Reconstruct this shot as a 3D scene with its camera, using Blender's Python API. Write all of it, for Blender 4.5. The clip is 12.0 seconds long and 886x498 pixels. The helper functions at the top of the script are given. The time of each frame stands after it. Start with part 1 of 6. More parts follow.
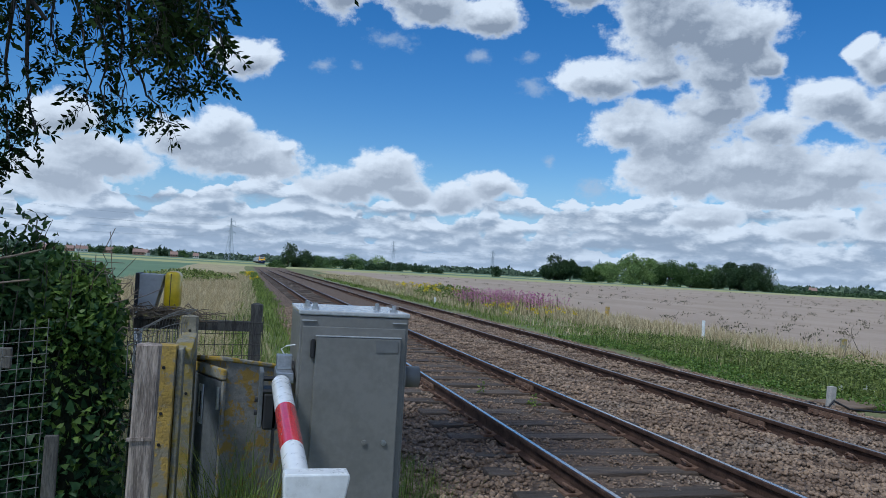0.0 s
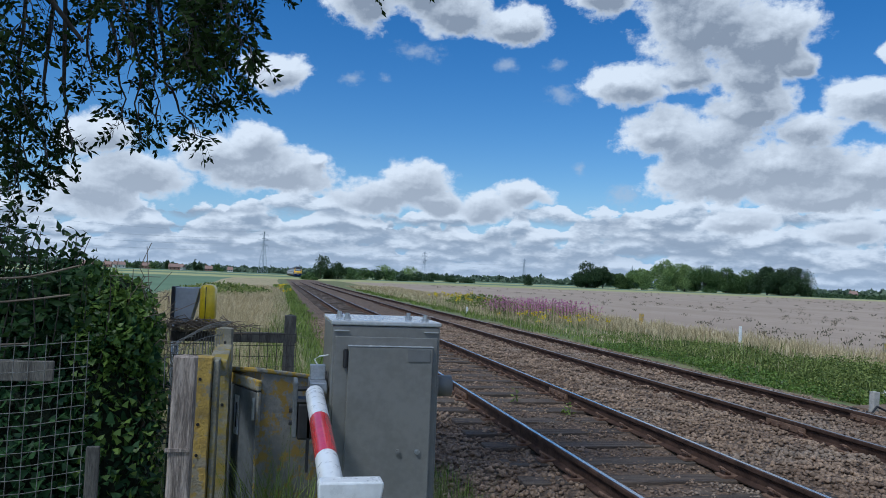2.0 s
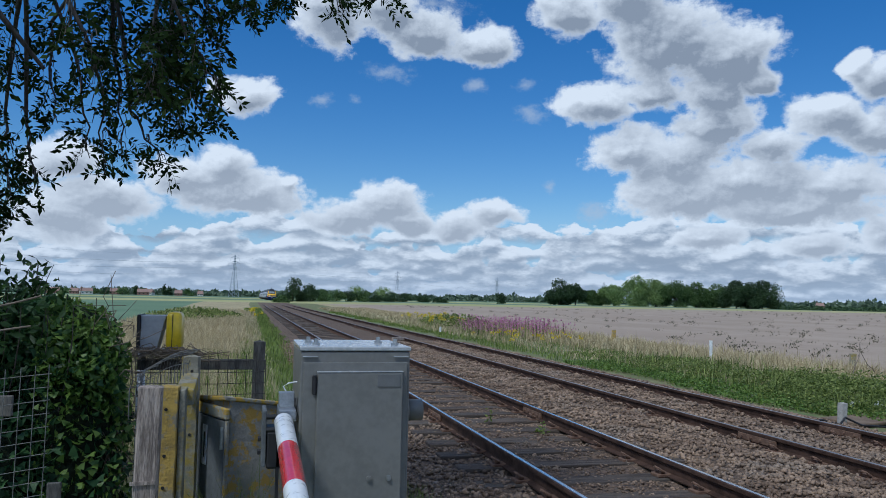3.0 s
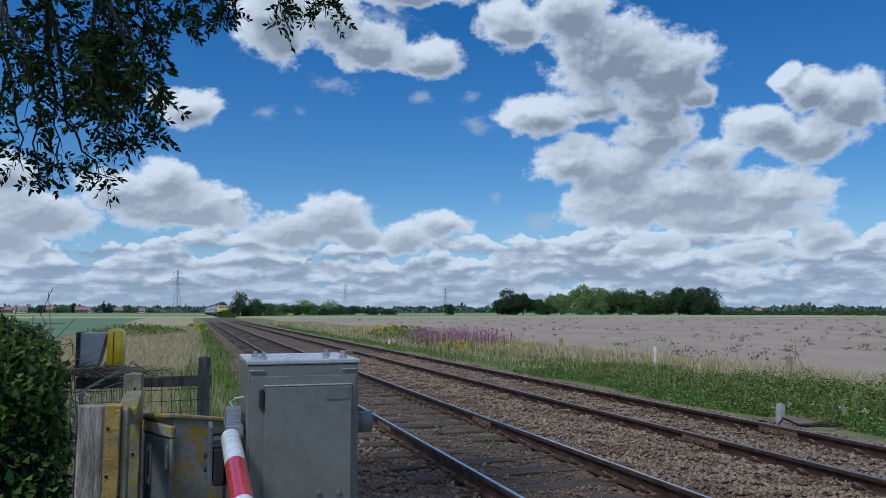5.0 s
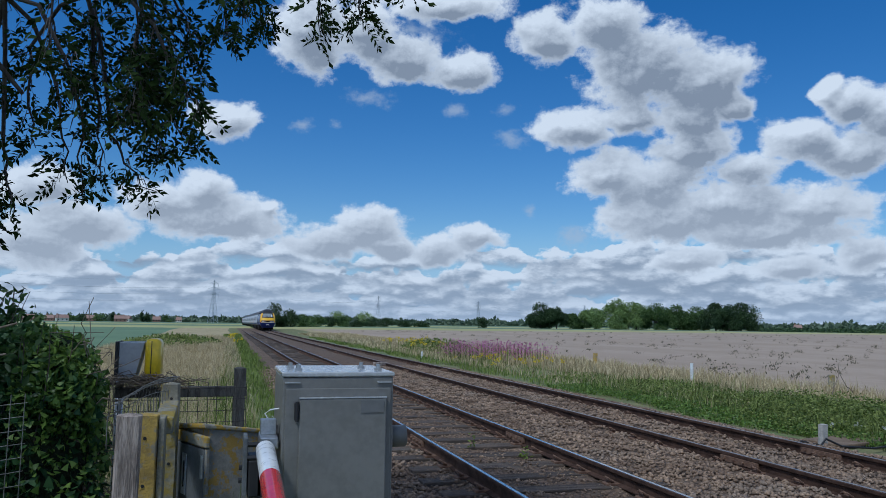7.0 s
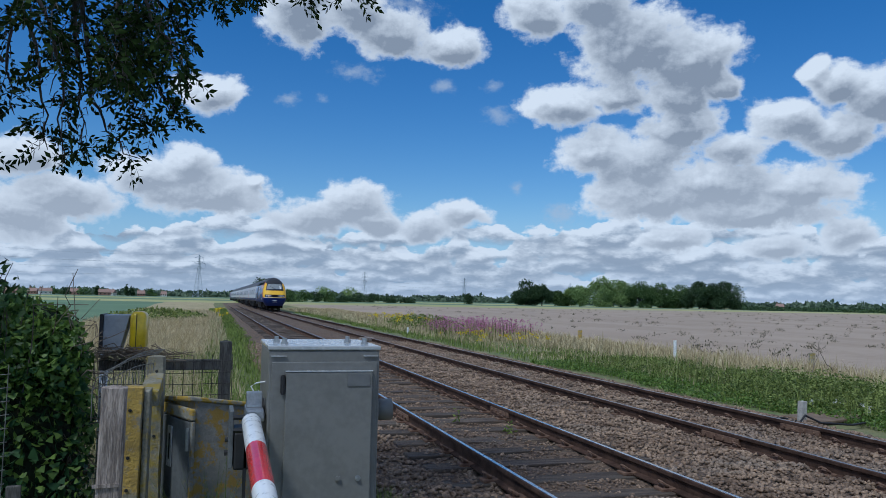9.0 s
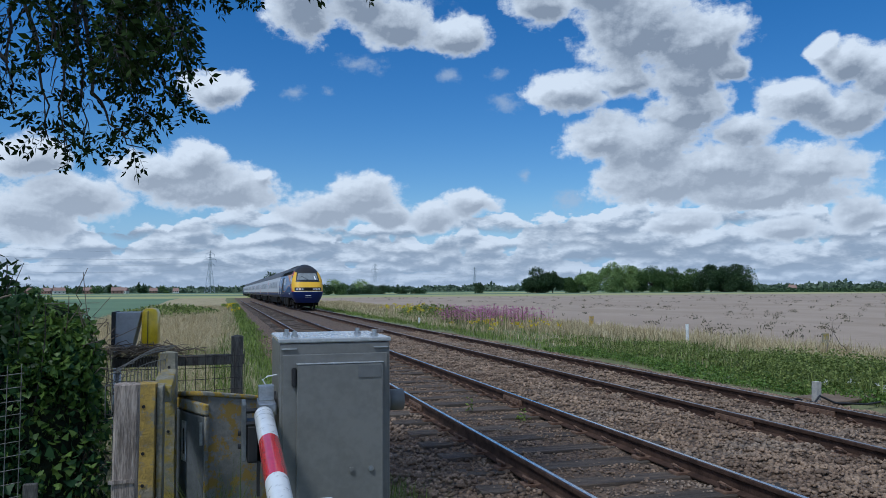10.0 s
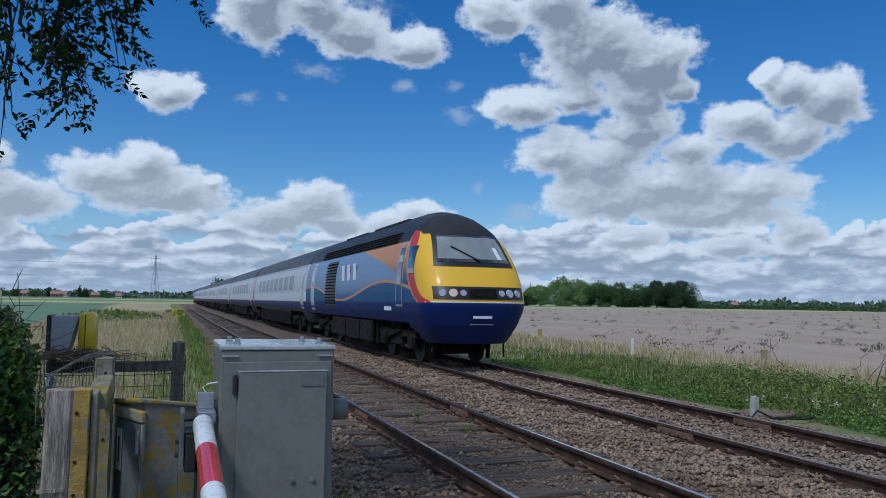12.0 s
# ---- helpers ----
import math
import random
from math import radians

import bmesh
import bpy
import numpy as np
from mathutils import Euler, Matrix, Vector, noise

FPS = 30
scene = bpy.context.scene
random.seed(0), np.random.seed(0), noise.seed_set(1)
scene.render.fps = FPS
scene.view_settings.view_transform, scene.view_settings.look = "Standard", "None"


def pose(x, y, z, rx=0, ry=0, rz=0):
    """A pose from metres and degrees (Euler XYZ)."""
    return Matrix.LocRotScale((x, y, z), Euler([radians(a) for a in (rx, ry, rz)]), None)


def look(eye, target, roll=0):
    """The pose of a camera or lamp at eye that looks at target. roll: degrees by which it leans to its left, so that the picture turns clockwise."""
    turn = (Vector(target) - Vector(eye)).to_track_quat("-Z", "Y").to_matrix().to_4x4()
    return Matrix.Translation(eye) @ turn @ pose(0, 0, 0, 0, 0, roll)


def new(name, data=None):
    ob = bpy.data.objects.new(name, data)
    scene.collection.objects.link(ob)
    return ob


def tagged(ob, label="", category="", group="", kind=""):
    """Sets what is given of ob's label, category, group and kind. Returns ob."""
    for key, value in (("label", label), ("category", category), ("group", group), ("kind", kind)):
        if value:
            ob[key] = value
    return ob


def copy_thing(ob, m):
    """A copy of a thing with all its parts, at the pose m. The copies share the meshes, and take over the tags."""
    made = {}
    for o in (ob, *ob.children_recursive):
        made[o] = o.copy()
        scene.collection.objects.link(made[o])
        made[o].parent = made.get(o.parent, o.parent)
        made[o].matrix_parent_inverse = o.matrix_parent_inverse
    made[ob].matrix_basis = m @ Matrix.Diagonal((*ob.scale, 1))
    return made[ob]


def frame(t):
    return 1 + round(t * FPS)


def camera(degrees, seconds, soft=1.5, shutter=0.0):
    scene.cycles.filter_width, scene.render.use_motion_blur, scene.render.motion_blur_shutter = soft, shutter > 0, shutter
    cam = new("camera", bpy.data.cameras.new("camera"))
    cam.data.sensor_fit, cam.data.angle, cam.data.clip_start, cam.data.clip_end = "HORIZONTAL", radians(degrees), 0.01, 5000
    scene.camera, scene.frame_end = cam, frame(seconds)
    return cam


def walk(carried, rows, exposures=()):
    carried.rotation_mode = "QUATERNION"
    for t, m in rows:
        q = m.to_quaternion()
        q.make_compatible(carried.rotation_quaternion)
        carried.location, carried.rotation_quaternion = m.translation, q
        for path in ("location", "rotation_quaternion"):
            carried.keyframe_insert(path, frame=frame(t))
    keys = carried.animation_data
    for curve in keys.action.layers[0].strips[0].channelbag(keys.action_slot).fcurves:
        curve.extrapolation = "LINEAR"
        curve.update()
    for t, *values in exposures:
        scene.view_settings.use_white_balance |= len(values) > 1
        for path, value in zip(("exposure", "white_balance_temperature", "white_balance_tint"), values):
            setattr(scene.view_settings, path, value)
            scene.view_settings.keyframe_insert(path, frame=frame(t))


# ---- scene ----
# ---- camera ----
cam = camera(60.99, 12.0, soft=0.6)
PATH = [
    (0.0, pose(-0.002, 0.001, 1.561, 91.68, -3.23, -14.82)),
    (0.5, pose(-0.008, 0.019, 1.548, 91.64, -2.76, -13.55)),
    (1.0, pose(-0.009, -0.003, 1.552, 91.72, -2.29, -13.64)),
    (1.5, pose(-0.008, 0.012, 1.552, 91.86, -2.39, -13.13)),
    (2.0, pose(0.000, -0.014, 1.556, 92.31, -2.27, -12.42)),
    (2.5, pose(0.012, -0.007, 1.567, 93.20, -1.60, -13.17)),
    (3.0, pose(0.021, -0.016, 1.573, 93.87, -1.13, -14.45)),
    (5.0, pose(0.018, -0.040, 1.568, 94.78, -0.02, -18.35)),
    (5.5, pose(0.036, -0.036, 1.578, 94.39, 0.15, -18.73)),
    (6.0, pose(0.038, -0.019, 1.573, 95.35, -0.51, -17.60)),
    (6.5, pose(0.020, -0.011, 1.574, 95.80, -0.37, -16.17)),
    (8.5, pose(0.006, -0.005, 1.565, 94.57, -1.49, -15.77)),
    (9.0, pose(0.010, -0.002, 1.565, 93.96, -1.16, -16.94)),
    (9.5, pose(0.018, -0.006, 1.555, 93.30, 0.19, -16.68)),
    (10.0, pose(0.022, 0.000, 1.562, 93.18, 0.30, -16.12)),
    (10.5, pose(0.030, 0.042, 1.562, 93.09, 0.55, -17.05)),
    (11.0, pose(0.033, 0.012, 1.564, 92.87, 0.38, -18.05)),
    (11.5, pose(0.035, 0.006, 1.562, 93.28, -0.28, -18.50)),
    (12.0, pose(0.040, -0.007, 1.558, 94.01, -0.86, -19.88)),
]
walk(cam, PATH, exposures=[(0.0, 0.08, 5600, 6), (2.5, 0.05, 5600, 6), (5.0, -0.08, 5550, 6), (6.5, -0.10, 5500, 6), (9.5, -0.02, 5550, 6), (12.0, -0.07, 5500, 6)])

NEAR_RAILS = (2.716, 4.221)
FAR_RAILS = (6.230, 7.735)
FAR_LIFT = 0.002         # far track's rail top over the near one's
TRAIN_X = 6.9825
TRAIN_SPEED = 25.0      # metres a second towards the crossing
TRAIN_END = 16.35        # nose at 12 s

# ---- world, sun ----
SUN_ELEV, SUN_AZ = 56.0, 232.0     # azimuth clockwise from the track's far direction
WORLD = 0.1

# rows of azimuth, elevation and two half-widths, in degrees
HIGH_CLOUD = [(5.3, 21.4, 3.0, 3.1), (9.6, 21.8, 2.7, 2.1), (12.3, 19.9, 3.3, 1.8), (17.2, 19.0, 2.7, 1.4), (15.8, 23.7, 5.4, 1.2)]
BIG_CLOUD = [(23.8, 21.4, 2.8, 1.8), (28.1, 22.0, 3.4, 2.3), (31.0, 18.8, 4.5, 3.3), (35.1, 17.3, 3.7, 2.9), (37.4, 15.5, 1.9, 1.1), (25.9, 14.7, 3.4, 1.4), (29.6, 15.3, 3.0, 1.3), (34.2, 14.9, 2.6, 1.4)]
MID_CLOUD = [(28.0, 11.3, 2.9, 1.7), (31.3, 10.3, 3.6, 2.5), (34.5, 12.6, 3.1, 1.8), (38.3, 11.1, 2.2, 1.4), (36.8, 8.8, 5.8, 1.9), (32.8, 7.8, 5.4, 1.7), (42.6, 8.1, 3.4, 1.9), (39.3, 6.7, 6.3, 1.2)]
EDGE_CLOUD = [(43.3, 16.0, 1.0, 1.0), (44.9, 14.7, 2.0, 1.4), (47.2, 13.7, 2.2, 2.2), (41.4, 13.2, 2.8, 1.3), (44.8, 11.7, 3.0, 1.4)]
LEFT_CLOUD = [(-0.8, 14.7, 2.5, 1.3), (-2.2, 9.3, 2.2, 1.8), (-4.5, 8.6, 3.5, 1.5), (-0.9, 7.5, 5.3, 1.7), (-12.8, 9.1, 2.4, 1.5), (-10.2, 6.6, 4.0, 1.6), (-12.6, 5.3, 3.4, 1.9), (2.4, 8.4, 0.8, 0.6)]
LOW_CLOUD = [(9.9, 7.1, 3.2, 1.9), (6.9, 6.1, 3.4, 1.4), (11.6, 5.8, 2.6, 1.2), (18.1, 6.7, 2.2, 1.0), (15.1, 5.8, 2.6, 1.1), (33.5, 4.7, 2.7, 0.9), (41.0, 4.3, 2.8, 0.9), (45.2, 4.9, 1.9, 1.1)]
WISPS = [(10.0, 16.9, 2.3, 0.6), (16.8, 16.2, 1.0, 0.5), (5.0, 14.7, 1.0, 0.5), (7.4, 14.8, 0.6, 0.4), (20.9, 14.0, 1.5, 0.7), (22.5, 8.5, 0.5, 0.6), (26.0, 6.7, 1.9, 0.8), (12.9, 21.9, 4.1, 0.6), (20.5, 16.2, 0.9, 0.5)]
# base, height, pace of change, threshold and haze of the far cumulus rows, farthest first
ROWS = [(-0.15, 0.8, 0.42, 0.02, 0.68), (0.4, 0.95, 0.36, 0.08, 0.52), (1.1, 1.3, 0.30, 0.14, 0.36), (2.0, 1.7, 0.25, 0.20, 0.20), (3.2, 2.0, 0.21, 0.30, 0.08), (4.4, 2.1, 0.2, 0.34, 0.04)]

def node(nt, kind, ins=(), operation=None, use_clamp=False, smooth=False):
    n = nt.nodes.new(kind)
    if operation:
        n.operation = operation
    if use_clamp:
        n.use_clamp = True
    if smooth:
        n.interpolation_type = "SMOOTHSTEP"
    items = ins.items() if isinstance(ins, dict) else enumerate(ins)
    for k, v in items:
        if v is None:
            continue
        if isinstance(v, bpy.types.NodeSocket):
            nt.links.new(v, n.inputs[k])
        else:
            n.inputs[k].default_value = v
    return n


def math_(nt, op, a, b=None, c=None, clamp=False):
    return node(nt, "ShaderNodeMath", [a, b, c], operation=op, use_clamp=clamp).outputs[0]


def vmath(nt, op, a, b=None, c=None):
    n = node(nt, "ShaderNodeVectorMath", [a, b, c], operation=op)
    return n.outputs["Value"] if op in ("LENGTH", "DOT_PRODUCT", "DISTANCE") else n.outputs["Vector"]


def step_(nt, x, lo, hi, a=0.0, b=1.0):
    return node(nt, "ShaderNodeMapRange", {"Value": x, "From Min": lo, "From Max": hi, "To Min": a, "To Max": b},
                smooth=True).outputs[0]


def mixc(nt, f, a, b, blend="MIX"):
    n = nt.nodes.new("ShaderNodeMix")
    n.data_type, n.blend_type = "RGBA", blend
    for k, v in ((0, f), (6, a), (7, b)):
        if isinstance(v, bpy.types.NodeSocket):
            nt.links.new(v, n.inputs[k])
        elif k == 0:
            n.inputs[0].default_value = v
        else:
            n.inputs[k].default_value = (*v, 1)
    return n.outputs[2]


def noise_(nt, vec, scale, detail=4.0, rough=0.55, out=0):
    n = node(nt, "ShaderNodeTexNoise", {"Vector": vec, "Scale": scale, "Detail": detail, "Roughness": rough})
    return n.outputs[out]


def cloud_group():
    """How thick the cloud is at a place of the sky given as (azimuth, elevation, 0) in degrees."""
    g = bpy.data.node_groups.new("cloud_density", "ShaderNodeTree")
    g.interface.new_socket("Vector", in_out="INPUT", socket_type="NodeSocketVector")
    g.interface.new_socket("Density", in_out="OUTPUT", socket_type="NodeSocketFloat")
    g.interface.new_socket("Soft", in_out="OUTPUT", socket_type="NodeSocketFloat")
    p = g.nodes.new("NodeGroupInput").outputs[0]
    out = g.nodes.new("NodeGroupOutput")
    warp = noise_(g, vmath(g, "MULTIPLY", p, (1, 1.4, 1)), 0.30, 3.0, 0.5, 1)
    q = vmath(g, "MULTIPLY_ADD", vmath(g, "SUBTRACT", warp, (0.5, 0.5, 0.5)), (2.6, 1.7, 0), p)
    field = None
    for rows in (HIGH_CLOUD, BIG_CLOUD, MID_CLOUD, EDGE_CLOUD, LEFT_CLOUD, LOW_CLOUD):
        for a, e, ra, re in rows:
            ra, re = ra * 1.12, re * 1.16
            v = vmath(g, "MULTIPLY_ADD", q, (1 / ra, 1 / re, 0), (-a / ra, -e / re, 0))
            d = math_(g, "SUBTRACT", 1.0, vmath(g, "LENGTH", v))
            field = d if field is None else math_(g, "SMOOTH_MAX", field, d, 0.12)
    sep = node(g, "ShaderNodeSeparateXYZ", [p])
    az, el = sep.outputs[0], sep.outputs[1]
    # the rest of the sky, out to all sides
    away = math_(g, "MAXIMUM", step_(g, math_(g, "ABSOLUTE", math_(g, "SUBTRACT", az, 16.0)), 34.0, 46.0), step_(g, el, 26.0, 36.0))
    rest = noise_(g, vmath(g, "MULTIPLY", p, (0.045, 0.075, 1)), 1.0, 3.0, 0.5)
    rest = math_(g, "SUBTRACT", math_(g, "MULTIPLY", math_(g, "SUBTRACT", rest, 0.47), 4.0),
                 math_(g, "SUBTRACT", 2.0, math_(g, "MULTIPLY", away, 2.0)))
    field = math_(g, "MAXIMUM", field, rest)
    billow = noise_(g, vmath(g, "MULTIPLY", q, (0.42, 0.6, 1)), 1.0, 2.0, 0.5)
    g.links.new(math_(g, "MULTIPLY_ADD", math_(g, "SUBTRACT", billow, 0.5), 0.5, field), out.inputs[1])
    fine = noise_(g, vmath(g, "MULTIPLY", p, (0.40, 0.52, 1)), 1.0, 9.0, 0.64)
    puffs = node(g, "ShaderNodeTexVoronoi", {"Vector": vmath(g, "MULTIPLY", q, (0.5, 0.62, 1)), "Scale": 1.0, "Detail": 3.0, "Roughness": 0.55, "Lacunarity": 2.3})
    puffs.normalize = True
    field = math_(g, "ADD", field, math_(g, "MULTIPLY", math_(g, "SUBTRACT", fine, 0.52), 1.3))
    field = math_(g, "ADD", field, math_(g, "MULTIPLY", math_(g, "SUBTRACT", 0.36, puffs.outputs["Distance"]), 0.75))
    g.links.new(field, out.inputs[0])
    return g


def build_world():
    world = bpy.data.worlds.new("sky")
    scene.world = world
    world.use_nodes = True
    nt = world.node_tree
    nt.nodes.clear()
    sky = nt.nodes.new("ShaderNodeTexSky")
    sky.sky_type, sky.sun_disc = "NISHITA", False
    sky.sun_elevation, sky.sun_rotation = radians(SUN_ELEV), radians(SUN_AZ)
    sky.air_density, sky.dust_density, sky.ozone_density = 1.0, 0.3, 2.5
    blue = node(nt, "ShaderNodeHueSaturation", {"Hue": 0.506, "Saturation": 1.38, "Value": 0.95, "Color": sky.outputs[0]}).outputs[0]
    way = vmath(nt, "NORMALIZE", node(nt, "ShaderNodeTexCoord").outputs["Generated"])
    s = node(nt, "ShaderNodeSeparateXYZ", [way])
    deg = 180 / math.pi
    az = math_(nt, "MULTIPLY", math_(nt, "ARCTAN2", s.outputs[0], s.outputs[1]), deg)
    el = math_(nt, "MULTIPLY", math_(nt, "ARCSINE", s.outputs[2]), deg)
    p = node(nt, "ShaderNodeCombineXYZ", [az, el, 0.0]).outputs[0]
    g = cloud_group()

    def density(v):
        n = nt.nodes.new("ShaderNodeGroup")
        n.node_tree = g
        nt.links.new(v, n.inputs[0])
        return n.outputs

    bright = 1.0 / WORLD
    low = step_(nt, el, 0.5, 8.0, 1.0, 0.0)
    col = mixc(nt, math_(nt, "MULTIPLY", low, 0.85), blue, (0.27 * bright, 0.43 * bright, 0.66 * bright))
    white, grey = (0.74 * bright, 0.755 * bright, 0.785 * bright), (0.245 * bright, 0.275 * bright, 0.33 * bright)
    dim = (0.29 * bright, 0.335 * bright, 0.405 * bright)
    veil = (0.40 * bright, 0.475 * bright, 0.59 * bright)
    # cumulus in rows down to the horizon, each with billowing tops and a flat shaded base
    for k, (base, height, pace, low_cut, haze) in enumerate(ROWS):
        seed = 7.3 * k + 2.0
        f = 0.72 / height ** 0.7
        line = noise_(nt, node(nt, "ShaderNodeCombineXYZ", [math_(nt, "MULTIPLY", az, pace), seed, 0.0]).outputs[0], 1.0, 3.0, 0.55)
        tall = math_(nt, "MULTIPLY", math_(nt, "SUBTRACT", line, low_cut), height * 3.4)
        at = vmath(nt, "ADD", vmath(nt, "MULTIPLY", p, (f * 0.62, f * 1.35, 0)), (seed, 0, seed))
        puff = noise_(nt, at, 1.0, 6.0, 0.56)
        lee = noise_(nt, vmath(nt, "ADD", at, (-0.10, 0.38, 0)), 1.0, 5.0, 0.54)
        b = math_(nt, "SUBTRACT", puff, 0.5)
        wave = math_(nt, "MULTIPLY", math_(nt, "SINE", math_(nt, "MULTIPLY_ADD", az, 0.21 + 0.03 * k, seed)), height * 0.16)
        rel = math_(nt, "SUBTRACT", math_(nt, "SUBTRACT", el, base), wave)
        top = math_(nt, "SUBTRACT", math_(nt, "MULTIPLY_ADD", b, height * 1.7, tall), rel)
        cov = math_(nt, "MULTIPLY", step_(nt, top, 0.0, height * 0.12), step_(nt, math_(nt, "MULTIPLY_ADD", b, height * 1.0, rel), -0.25 * height, 0.12 * height))
        part_up = math_(nt, "DIVIDE", rel, math_(nt, "MAXIMUM", tall, height * 0.35))
        sun_side = math_(nt, "MULTIPLY_ADD", math_(nt, "SUBTRACT", puff, lee), 2.9, math_(nt, "MULTIPLY", part_up, 1.15))
        lit = mixc(nt, step_(nt, sun_side, 0.0, 0.85), dim, white)
        lit = mixc(nt, haze, lit, veil)
        col = mixc(nt, math_(nt, "MULTIPLY", cov, 0.97), col, lit)
    # thin torn scraps of cloud
    torn = noise_(nt, vmath(nt, "MULTIPLY", p, (0.45, 0.6, 1)), 1.0, 8.0, 0.66)
    scraps = None
    for a, e, ra, re in WISPS:
        v = vmath(nt, "MULTIPLY_ADD", p, (1 / (ra * 1.5), 1 / (re * 1.6), 0), (-a / (ra * 1.5), -e / (re * 1.6), 0))
        d = math_(nt, "SUBTRACT", 1.0, vmath(nt, "LENGTH", v))
        scraps = d if scraps is None else math_(nt, "MAXIMUM", scraps, d)
    scraps = math_(nt, "MULTIPLY_ADD", math_(nt, "SUBTRACT", torn, 0.5), 3.0, scraps)
    col = mixc(nt, step_(nt, scraps, 0.25, 1.3, 0.0, 0.6), col, (0.44 * bright, 0.49 * bright, 0.57 * bright))
    # the large near clouds
    here = density(p)
    reach = step_(nt, el, 1.0, 14.0, 0.7, 2.0)
    up = node(nt, "ShaderNodeCombineXYZ", [math_(nt, "MULTIPLY", reach, -0.55), reach, 0.0]).outputs[0]
    above = math_(nt, "ADD", math_(nt, "MULTIPLY", density(vmath(nt, "ADD", p, up))[1], 0.5),
                  math_(nt, "MULTIPLY", density(vmath(nt, "MULTIPLY_ADD", up, (0.45, 0.45, 0), p))[1], 0.5))
    close = density(vmath(nt, "MULTIPLY_ADD", up, (0.2, 0.2, 0), p))[0]
    cover = step_(nt, here[0], -0.04, 0.34)
    body = step_(nt, above, -0.45, 0.85)
    relief = math_(nt, "SUBTRACT", step_(nt, math_(nt, "SUBTRACT", close, here[0]), -0.7, 0.7), 0.5)
    grain = math_(nt, "SUBTRACT", noise_(nt, vmath(nt, "MULTIPLY", p, (0.16, 0.42, 1)), 1.0, 4.0, 0.5), 0.44)
    shade = math_(nt, "MULTIPLY_ADD", relief, 1.0, math_(nt, "MULTIPLY", body, 0.98))
    shade = math_(nt, "MULTIPLY_ADD", grain, 0.55, shade)
    shade = math_(nt, "MULTIPLY", shade, step_(nt, here[0], 0.0, 0.6, 0.12, 1.0), clamp=True)
    shade = math_(nt, "MULTIPLY", shade, step_(nt, el, 5.0, 15.0, 0.72, 0.97))
    lit = mixc(nt, shade, white, grey)
    lit = mixc(nt, math_(nt, "MULTIPLY", low, 0.12), lit, veil)
    col = mixc(nt, cover, col, lit)
    bg = node(nt, "ShaderNodeBackground", {"Color": col, "Strength": WORLD})
    nt.links.new(bg.outputs[0], node(nt, "ShaderNodeOutputWorld").inputs[0])


build_world()
sun = new("sun", bpy.data.lights.new("sun", "SUN"))
sun.data.energy, sun.data.angle, sun.data.color = 2.1, radians(9.0), (1.0, 0.96, 0.90)
_a, _e = radians(SUN_AZ), radians(SUN_ELEV)
sun.matrix_basis = look((60 * math.sin(_a) * math.cos(_e), 60 * math.cos(_a) * math.cos(_e), 60 * math.sin(_e)), (0, 0, 0))


# ---- materials ----
def surf(name, colours, scale=6.0, rough=0.75, bump=0.3, metal=0.0, fine=40.0, island=0.0, rand=0.0, spots=None, stretch=(1, 1, 1),
         spec=0.5, depth=0.01):
    """A surface of two or three colours mixed at two scales, with relief. spots: (colour, scale, low, high) of patches that lie on it."""
    m = bpy.data.materials.new(name)
    m.use_nodes = True
    nt = m.node_tree
    bsdf = nt.nodes["Principled BSDF"]
    co = vmath(nt, "MULTIPLY", node(nt, "ShaderNodeTexCoord").outputs["Object"], stretch)
    if rand:
        co = vmath(nt, "ADD", co, node(nt, "ShaderNodeCombineXYZ", [math_(nt, "MULTIPLY", node(nt, "ShaderNodeObjectInfo").outputs["Random"], 37.0), 0.0, 0.0]).outputs[0])
    n1 = noise_(nt, co, scale, 5.0, 0.6)
    n2 = noise_(nt, co, fine, 4.0, 0.6)
    f = step_(nt, math_(nt, "MULTIPLY_ADD", math_(nt, "SUBTRACT", n2, 0.5), 0.6, n1), 0.32, 0.68)
    col = mixc(nt, f, colours[0], colours[1])
    if len(colours) > 2:
        col = mixc(nt, step_(nt, noise_(nt, co, scale * 0.37, 3.0), 0.5, 0.68), col, colours[2])
    if spots:
        c, sc, lo, hi = spots
        patch = math_(nt, "MULTIPLY_ADD", math_(nt, "SUBTRACT", noise_(nt, co, sc * 6, 4.0), 0.5), 0.35, noise_(nt, co, sc, 5.0, 0.65))
        col = mixc(nt, step_(nt, patch, lo, hi), col, c)
    vary = None
    if island:
        vary, amount = node(nt, "ShaderNodeNewGeometry").outputs["Random Per Island"], island
    elif rand:
        vary, amount = node(nt, "ShaderNodeObjectInfo").outputs["Random"], rand
    if vary is not None:
        col = node(nt, "ShaderNodeHueSaturation", {"Color": col, "Value": math_(nt, "MULTIPLY_ADD", vary, 2 * amount, 1 - amount)}).outputs[0]
    nt.links.new(col, bsdf.inputs["Base Color"])
    nt.links.new(math_(nt, "MULTIPLY_ADD", math_(nt, "SUBTRACT", n2, 0.5), 0.25, rough, clamp=True), bsdf.inputs["Roughness"])
    bsdf.inputs["Metallic"].default_value = metal
    bsdf.inputs["Specular IOR Level"].default_value = spec
    if bump:
        b = node(nt, "ShaderNodeBump", {"Strength": bump, "Distance": depth, "Height": math_(nt, "MULTIPLY_ADD", n1, 0.6, n2)})
        nt.links.new(b.outputs[0], bsdf.inputs["Normal"])
    return m


